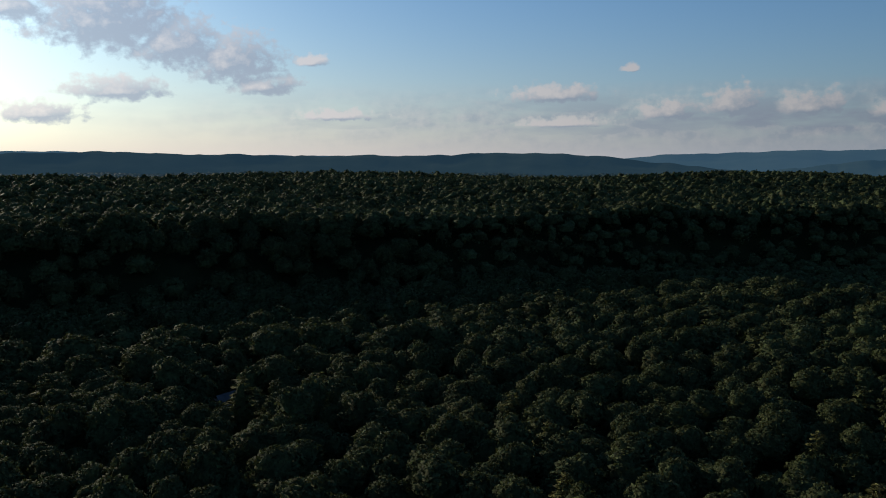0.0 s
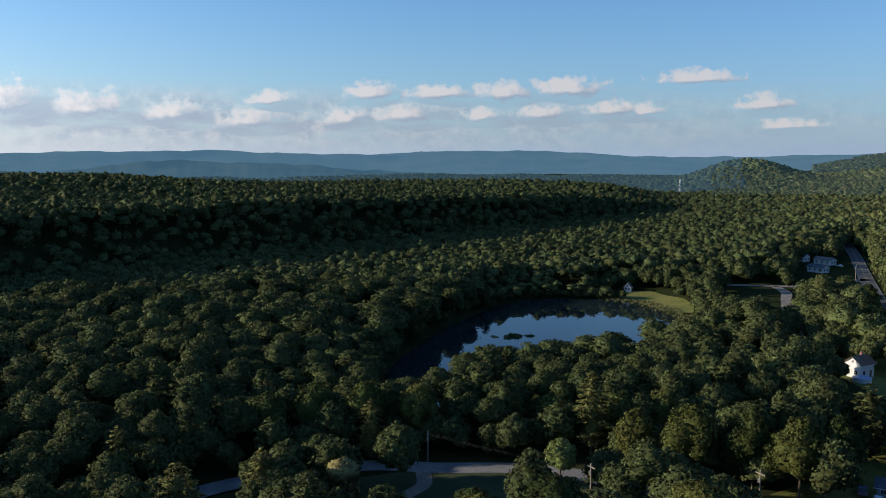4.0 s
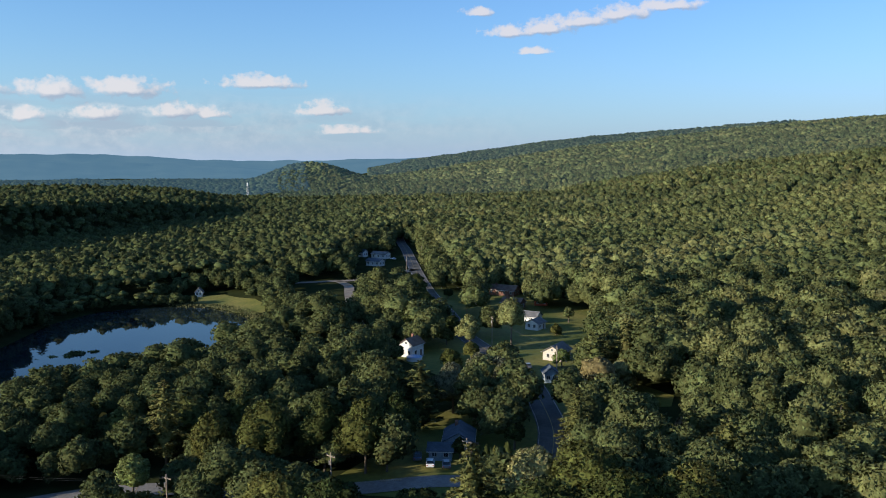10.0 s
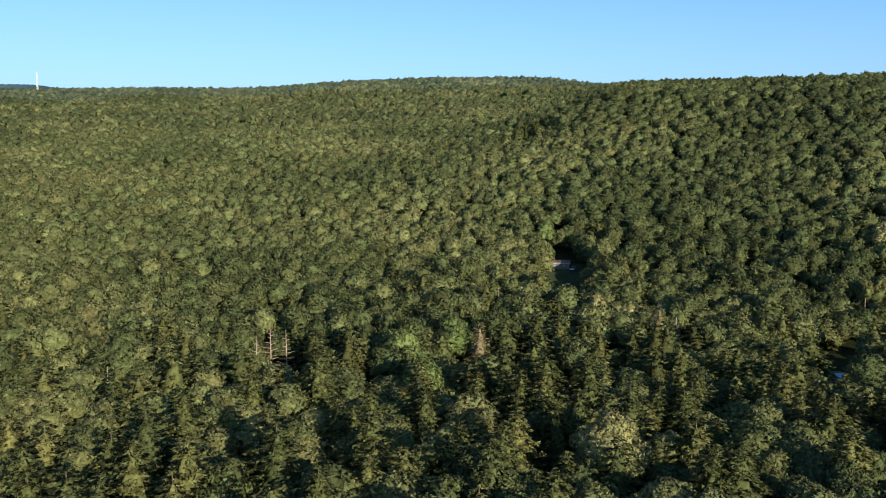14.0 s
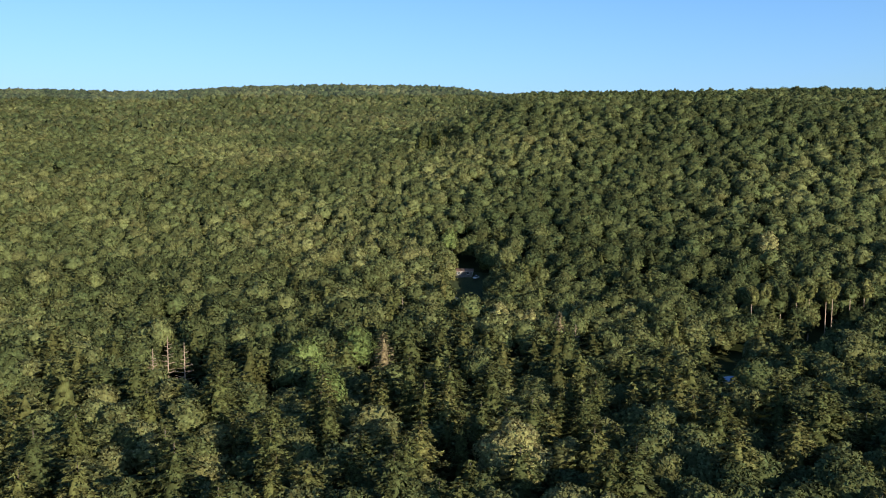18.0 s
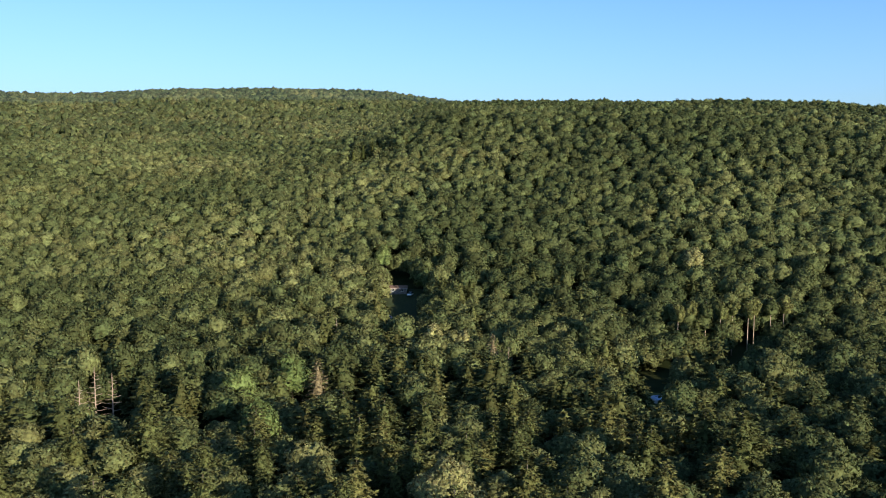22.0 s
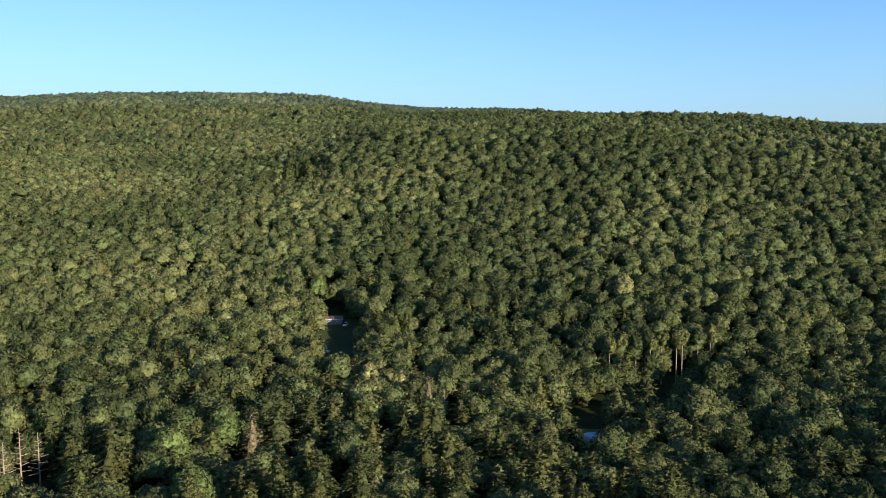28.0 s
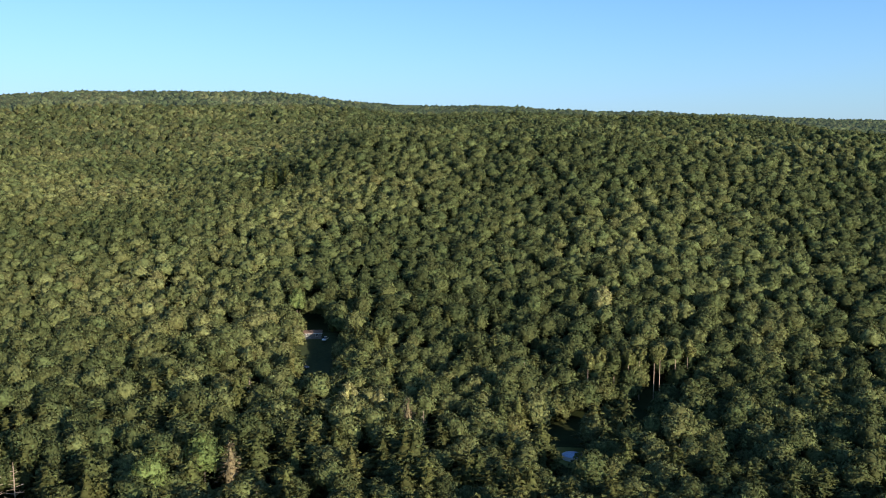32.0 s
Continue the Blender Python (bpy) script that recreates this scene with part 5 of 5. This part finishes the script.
# ---- poles and wires ----
def utility_pole(x, y, h, turn, label="weathered wooden utility pole with a crossarm", lamp=False):
    ob = new("utility_pole")
    ob.matrix_world = pose(x, y, gz(x, y), 0, 0, turn)
    part("pole", tube(bmesh.new(), (0, 0, -0.5), (0, 0, h), 0.19, 0.13, 8), pole_mat, ob)
    part("crossarm", boxes((-1.2, -0.07, h - 0.9, 1.2, 0.07, h - 0.74), bevel=0.01), pole_mat, ob)
    for px in (-1.05, -0.4, 0.4, 1.05):
        part("insulator", tube(bmesh.new(), (px, 0, h - 0.74), (px, 0, h - 0.55), 0.05, 0.035, 6), metal_mat, ob)
    bm = tube(bmesh.new(), (0.32, 0, h - 2.6), (0.32, 0, h - 1.7), 0.24, 0.24, 10)
    part("transformer", bm, metal_mat, ob, "grey metal transformer can")
    return tagged(ob, label, "utility pole", "roadside poles")


POLES = [(126, 143, 7.5, 50), (132, 101, 8.0, 80), (148, 74, 8.0, 70), (165, 51, 7.5, 75), (210, 34, 10.5, 20), (249, 49, 10, 25), (287, 80, 10.5, 35), (340, 106, 10, 30), (405, 140, 10, 25), (460, 181, 10, 25), (520, 194, 10, 25)]
for px, py, ph, pt in POLES:
    utility_pole(px, py, ph, pt)


def wire(a, b, sag, label):
    """A power line that hangs between two poles."""
    bm = bmesh.new()
    pts = [Vector(a).lerp(Vector(b), i / 10) - Vector((0, 0, sag * 4 * (i / 10) * (1 - i / 10))) for i in range(11)]
    for p, q in zip(pts, pts[1:]):
        tube(bm, p, q, 0.011, 0.011, 4)
    me = bpy.data.meshes.new("power_line")
    bm.to_mesh(me)
    bm.free()
    me.materials.append(wire_mat)
    tagged(new("power_line", me), label, "power line", "power lines")


for (ax, ay, ah, at), (bx, by, bh, bt) in zip(POLES, POLES[1:]):
    for o in (-1.05, 0.4):
        ra, rb = radians(at), radians(bt)
        wire((ax + o * math.cos(ra), ay + o * math.sin(ra), gz(ax, ay) + ah - 0.55), (bx + o * math.cos(rb), by + o * math.sin(rb), gz(bx, by) + bh - 0.55), 0.9, "thin dark power line sagging between poles")


def lattice_mast(x, y, h, half, label, head=None):
    ob = new("mast")
    ob.matrix_world = pose(x, y, gz(x, y))
    for sx, sy in ((1, 1), (1, -1), (-1, -1), (-1, 1)):
        part("leg", tube(bmesh.new(), (sx * half, sy * half, -1), (sx * half * 0.35, sy * half * 0.35, h), 0.16, 0.11, 5), steel_white, ob)
    n = int(h / 4)
    for i in range(n):
        k = half * (1 - 0.65 * i / n)
        z = h * i / n
        bm = bmesh.new()
        for s in (-1, 1):
            tube(bm, (-k, s * k, z), (k * 0.95, s * k * 0.95, z + h / n), 0.12, 0.12, 4)
            tube(bm, (s * k, -k, z), (s * k * 0.95, k * 0.95, z + h / n), 0.12, 0.12, 4)
        part("brace", bm, steel_white, ob)
    if head:
        part("antenna_head", boxes((-head, -head, h - 6, head, head, h), bevel=0.2), steel_white, ob, "white antenna panels")
    return tagged(ob, label, "mast")


lattice_mast(1255, 784, 34, 2.2, "white radio tower far down the valley", head=0.8)
ma = radians(-139.8)
lattice_mast(-math.sin(ma) * 1560, math.cos(ma) * 1560, 42, 1.3, "tall white lattice mast on the mountain crest", head=0.8)


# ---- single trees of their own look ----
g9 = np.random.RandomState(31)


def special(name, crown, mat, x, y, h, label, trunk_r=0.3, limbs=4, spread=4.0):
    ob = tree_model(name, crown, mat, trunk_bm(g9, h, trunk_r, limbs, spread), bark_mat, label, "tree")
    ob.matrix_world = pose(x, y, gz(x, y), 0, 0, g9.rand() * 360)
    return ob


def willow(rng, n, height, spread):
    """Long hanging sprays round a broad crown."""
    cs = [(spread * 0.5 * math.cos(t), spread * 0.5 * math.sin(t), height * 0.68) for t in np.arange(0, 6.2, 0.9)] + [(0, 0, height * 0.75)]
    v, nv = leaf_sprays(rng, cs, [spread * 0.5] * len(cs), n * 3, 0.34, droop=height * 0.5, low=-0.9)
    sv, sf, sn = billows(rng, cs, [spread * 0.5] * len(cs), (0, 0, height * 0.55), 12, 20, low=-0.6, snug=0.9)
    return np.vstack([v, sv]), np.vstack([blade_faces(v), sf + len(v)]), np.vstack([nv, sn])


special("willow_tree", willow(g9, 900, 12, 5.0), willow_mat, 232, 34, 12, "tan willow with hanging sprays at the yard's edge", spread=3)
special("willow_tree", willow(g9, 800, 10, 4.2), willow_mat, 240, 28, 10, "tan willow beside the shaded meadow", spread=3)
special("willow_tree", willow(g9, 700, 11, 3.6), willow_mat, 97, 136, 11, "pale willow beside the crossroad", spread=2.5)
special("broadleaf_tree", broadleaf(g9, 3080, 0.27, 12, 4.8, deep=0.36, skin=(15, 22), twigs=3), leaf_mat, 86, 141, 12, "round dark green tree beside the crossroad")
special("broadleaf_tree", broadleaf(g9, 3590, 0.27, 19, 5.6, deep=0.36, skin=(15, 22), twigs=3), pale_mat, 131, 29, 17, "pale silvery-green tree beside the road")
special("broadleaf_tree", broadleaf(g9, 5200, 0.27, 20, 7.0, deep=0.36, skin=(15, 22), twigs=3), pale_mat, 10, -150, 17, "pale silvery-green tree among the conifers")
special("broadleaf_tree", broadleaf(g9, 2310, 0.27, 18, 3.8, deep=0.36, skin=(15, 22), twigs=3), pale_mat, 24, -291, 18, "pale yellowish tree in front of the clearing")
special("broadleaf_tree", broadleaf(g9, 2310, 0.27, 17, 3.4, deep=0.36, skin=(15, 22), twigs=3), pale_mat, 13, -283, 17, "pale yellowish tree near the clearing")
special("broadleaf_tree", broadleaf(g9, 2560, 0.32, 19, 5.8, deep=0.36, skin=(15, 22), twigs=3), fresh_mat, 70, -218, 19, "bright green tree among darker neighbours")
special("broadleaf_tree", broadleaf(g9, 2560, 0.32, 18, 5.6, deep=0.36, skin=(15, 22), twigs=3), fresh_mat, 57, -192, 18, "bright green tree among the conifers")
special("broadleaf_tree", broadleaf(g9, 2560, 0.32, 19, 5.8, deep=0.36, skin=(15, 22), twigs=3), fresh_mat, 60, -235, 19, "bright green tree with a broad crown")
special("broadleaf_tree", broadleaf(g9, 2310, 0.29, 18, 4.2, deep=0.36, skin=(15, 22), twigs=3), fresh_mat, 55, -384, 18, "bright green tall tree behind the clearing")
special("broadleaf_tree", broadleaf(g9, 2560, 0.32, 19, 5.4, deep=0.36, skin=(15, 22), twigs=3), pale_mat, -84, -380, 19, "tall pale olive tree on the slope")
special("broadleaf_tree", broadleaf(g9, 2310, 0.26, 12, 3.6, deep=0.36, skin=(15, 22), twigs=3), fresh_mat, 131, 108, 12, "bright green young tree beside the lane")
special("broadleaf_tree", broadleaf(g9, 3080, 0.27, 13, 4.6, deep=0.36, skin=(15, 22), twigs=3), leaf_mat, 273, 84, 13, "round dark green tree on the lawn")
special("broadleaf_tree", broadleaf(g9, 3080, 0.27, 17, 5.4, deep=0.36, skin=(15, 22), twigs=3), leaf_mat, 287, 73, 17, "large shade tree on the sunny lawn")
special("broadleaf_tree", broadleaf(g9, 1280, 0.26, 6, 2.4, deep=0.36, skin=(15, 22), twigs=3), leaf_mat, 281, 95, 6, "small rounded tree on the lawn")
special("broadleaf_tree", broadleaf(g9, 1280, 0.26, 6.5, 2.4, deep=0.36, skin=(15, 22), twigs=3), leaf_mat, 337, 62, 6.5, "small tree on the sunny yard")
special("broadleaf_tree", broadleaf(g9, 1790, 0.22, 6, 2.8, deep=0.36, skin=(15, 22), twigs=3), fresh_mat, 262, 50, 6, "small bright tree beside the cream house")
special("purple_tree", broadleaf(g9, 2310, 0.26, 9, 3.0, deep=0.2, skin=(15, 22), twigs=3), purple_mat, 204, 51, 9, "dark purple-leaved tree near the road")
special("purple_tree", broadleaf(g9, 1280, 0.23, 5, 2.0, deep=0.36, skin=(15, 22), twigs=3), purple_mat, 108, 100, 5, "small purple-leaved tree beside the crossroad")
special("conifer_tree", pine(g9, 900, 0.26, 8.4, 2.4, 0.08, 60), brown_mat, 192, 55.8, 8.4, "brownish spruce behind the slate-roofed house", limbs=0)
special("conifer_tree", pine(g9, 1500, 0.3, 20, 4.4, 0.2), brown_mat, 51, -228, 19, "tan dying conifer on the slope", limbs=0)
special("conifer_tree", pine(g9, 1300, 0.3, 20, 4.2, 0.2), brown_mat, 3, -268, 20, "brownish thin conifer on the slope", limbs=0)
def column(rng, height, r):
    """A dense clipped column of sprays with a blunt tip."""
    z = np.linspace(r, height - r * 0.6, 9)
    rs = r * np.array([0.9, 1.0, 1.0, 1.0, 0.97, 0.92, 0.84, 0.7, 0.5])
    cs = np.stack([0.12 * rng.normal(size=9), 0.12 * rng.normal(size=9), z], -1)
    v, f, nv = billows(rng, cs, rs, (0, 0, height * 0.45), 16, 14, low=-1.45, rough=0.06)
    q, qn = leaf_sprays(rng, cs, rs, 600, 0.13, low=-0.9, jitter=0.6)
    return np.vstack([v, q]), np.vstack([f, blade_faces(q) + len(v)]), np.vstack([nv, qn])


for hx, hy in ((166.4, 49.2), (167.6, 47.5), (168.3, 45.8), (170.2, 43.5)):
    special("arborvitae", column(g9, 5.3 + 0.6 * g9.rand(), 0.95), dim_leaf_mat, hx, hy, 6, "clipped dark green hedge conifer in a row", 0.12, 0)
special("broadleaf_tree", broadleaf(g9, 1100, 0.35, 3.4, 4.8, deep=0.05, skin=(15, 22), twigs=3), leaf_mat, 247, 229, 3.4, "low leafy bush standing in the lake shallows", 0.15, 2)
special("broadleaf_tree", broadleaf(g9, 910, 0.35, 2.6, 3.2, deep=0.05, skin=(15, 22), twigs=3), leaf_mat, 241, 233, 2.6, "low leafy bush standing in the lake shallows", 0.15, 2)


# dark conifers in the notch of the mountainside and on its crest
for tx, ty, th in ((90, -578, 17), (97, -582, 18), (84, -584, 16), (103, -577, 17), (92, -590, 18), (-58, -612, 17), (-64, -608, 16), (-53, -606, 15)):
    special("conifer_tree", pine(g9, 420, 0.6, th, 4.2, 0.08, 50, (5, 8)), dim_leaf_mat, tx, ty, th, "dark conifer standing out on the mountainside", limbs=0)
for tx, ty, th, ts in ((214, 58, 13, 5.4), (204, 67, 13, 5.2), (223, 65, 12, 5.0)):
    special("broadleaf_tree", broadleaf(g9, 2600, 0.27, th, ts, deep=0.2, skin=(15, 22), twigs=3), sage_mat, tx, ty, th, "grey-green spreading tree between the road and the lawn")
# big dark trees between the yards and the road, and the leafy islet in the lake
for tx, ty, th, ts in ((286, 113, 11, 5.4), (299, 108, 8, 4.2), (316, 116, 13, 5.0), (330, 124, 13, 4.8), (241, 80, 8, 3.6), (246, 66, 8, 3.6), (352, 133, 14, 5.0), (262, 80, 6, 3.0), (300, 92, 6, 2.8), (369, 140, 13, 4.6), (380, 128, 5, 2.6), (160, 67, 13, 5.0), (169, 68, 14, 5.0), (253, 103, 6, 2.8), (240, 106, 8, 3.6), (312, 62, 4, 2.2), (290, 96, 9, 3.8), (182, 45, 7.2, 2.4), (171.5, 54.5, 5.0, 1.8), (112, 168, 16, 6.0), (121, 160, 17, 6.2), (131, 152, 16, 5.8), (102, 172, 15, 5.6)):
    special("broadleaf_tree", broadleaf(g9, 2380, 0.28, th, ts, deep=0.2, skin=(15, 22), twigs=3), dim_leaf_mat, tx, ty, th, "dark green shade tree beside the road")
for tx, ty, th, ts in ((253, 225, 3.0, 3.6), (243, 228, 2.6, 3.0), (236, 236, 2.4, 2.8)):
    special("broadleaf_tree", broadleaf(g9, 770, 0.31, th, ts, deep=0.05, skin=(15, 22), twigs=3), dim_leaf_mat, tx, ty, th, "low leafy bush on the lake islet", 0.12, 2)


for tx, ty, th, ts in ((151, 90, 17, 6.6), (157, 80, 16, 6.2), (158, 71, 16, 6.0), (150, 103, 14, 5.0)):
    special("broadleaf_tree", broadleaf(g9, 3740, 0.28, th, ts, deep=0.14, skin=(17, 26), twigs=4, low=-1.0), dim_leaf_mat, tx, ty, th, "large dark spreading tree with boughs to the ground")
for tx, ty, th, ts in ((163, 117, 13, 5.8), (156, 130, 13, 5.6), (150, 142, 13, 5.6), (172, 110, 13, 5.4), (146, 152, 12, 5.2)):
    special("broadleaf_tree", broadleaf(g9, 3300, 0.28, th, ts, deep=0.2, skin=(16, 24), twigs=4), olive_mat, tx, ty, th, "olive-green spreading tree near the lake")
special("broadleaf_tree", broadleaf(g9, 1100, 0.28, 5, 3.4, deep=0.05, skin=(14, 22), twigs=3), brown_mat, 206, 8, 5, "reddish-brown withered thicket at the wood's edge", 0.1, 3)


def dead_tree(x, y, h, label, boughs=22, lean=0.0):
    ob = new("dead_tree")
    ob.matrix_world = pose(x, y, gz(x, y), lean, 0, g9.rand() * 360)
    part("trunk", tube(bmesh.new(), (0, 0, -0.5), (0.1, 0, h), 0.27, 0.06, 7), dead_mat, ob)
    for i in range(boughs):
        z = h * (0.25 + 0.7 * i / boughs)
        th = i * 2.4 + g9.rand()
        rr = 3.8 * (1.1 - i / boughs) * (0.6 + 0.5 * g9.rand())
        bm = bmesh.new()
        tip = (rr * math.cos(th), rr * math.sin(th), z + 0.15 * rr)
        tube(bm, (0, 0, z), tip, 0.10, 0.035, 4)
        tube(bm, (tip[0] * 0.6, tip[1] * 0.6, z + 0.09 * rr), (tip[0] * 0.9 - 0.5 * math.sin(th), tip[1] * 0.9 + 0.5 * math.cos(th), z + 0.2 * rr), 0.05, 0.02, 4)
        part("bough", bm, dead_mat, ob)
    return tagged(ob, label, "tree", "dead pines")


for dx, dy, dh in ((112, -222, 17), (108, -224, 15), (115, -219, 14), (-76, -237, 15), (-79, -236, 13), (-2, -262, 17), (122, -186, 15), (130, -172, 16), (60, -300, 16), (-40, -312, 18)):
    dead_tree(dx, dy, dh, "bare pale dead pine with broken boughs")
for k in range(9):
    bare = tree_model("pine_tree", broadleaf(g9, 770, 0.39, 21, 3.0, lobes=9, deep=0.6, skin=(15, 22), twigs=3), needle_mat, tube(bmesh.new(), (0, 0, -0.6), (0, 0, 21), 0.24, 0.06, 6), dead_mat, "tall pine with a bare pale trunk and high crown", "tree", "bare-stemmed pines")
    bx, by = -66 - 5.2 * k + 3 * g9.rand(), -318 - 1.2 * k + 5 * g9.rand()
    bare.matrix_world = pose(bx, by, gz(bx, by), 0, 0, 360 * g9.rand())

# reeds along the lake lawn and low scrub by the water
def tufts(name, pts, n, mat, label, size):
    g = np.random.RandomState(5)
    line = smooth_line(pts)
    i = g.randint(len(line), size=n)
    p = line[i] + g.normal(size=(n, 2)) * 2.2
    z = np.maximum(ground_z(p[:, 0], p[:, 1]), LAKE_Z)
    th = g.rand(n) * 6.283
    s = size * (0.6 + 0.8 * g.rand(n))
    a = np.stack([np.cos(th), np.sin(th), 0 * th], -1) * s[:, None] * 0.6
    base = np.stack([p[:, 0], p[:, 1], z], -1)
    up = np.stack([0.2 * g.normal(size=n), 0.2 * g.normal(size=n), s], -1)
    q = np.stack([base - a, base + a, base + a * 0.7 + up, base - a * 0.7 + up * 0.9], 1).reshape(-1, 3)
    return tagged(new(name, np_mesh(name, q, quad_faces(q), mat)), label, "reeds", kind="stuff")


tufts("reeds", [(330, 200), (342, 216), (350, 232), (353, 246), (350, 258)], 2200, reed_mat, "tan reeds along the lake shore", 0.45)


def boulder_wall(x0, y0, x1, y1, n):
    """A low wall of field stones, stone by stone."""
    ob = new("stone_wall")
    ob.matrix_world = pose(x0, y0, gz(x0, y0))
    meshes = []
    for k in range(4):
        bm = bmesh.new()
        bmesh.ops.create_icosphere(bm, subdivisions=1, radius=0.42)
        for v in bm.verts:
            v.co *= 0.8 + 0.4 * g9.rand()
            v.co.z *= 0.75
        me = bpy.data.meshes.new("stone")
        bm.to_mesh(me)
        bm.free()
        me.materials.append(stone_mat)
        meshes.append(me)
    for i in range(n):
        s = part_mesh("stone", meshes[i % 4], ob)
        f = i / (n - 1)
        s.location = ((x1 - x0) * f, (y1 - y0) * f, 0.25 + gz(x0 + (x1 - x0) * f, y0 + (y1 - y0) * f) - gz(x0, y0) + 0.1 * g9.rand())
    return tagged(ob, "low pale field-stone wall beside the crossroad", "wall")


boulder_wall(154.5, 66, 156, 62.5, 9)
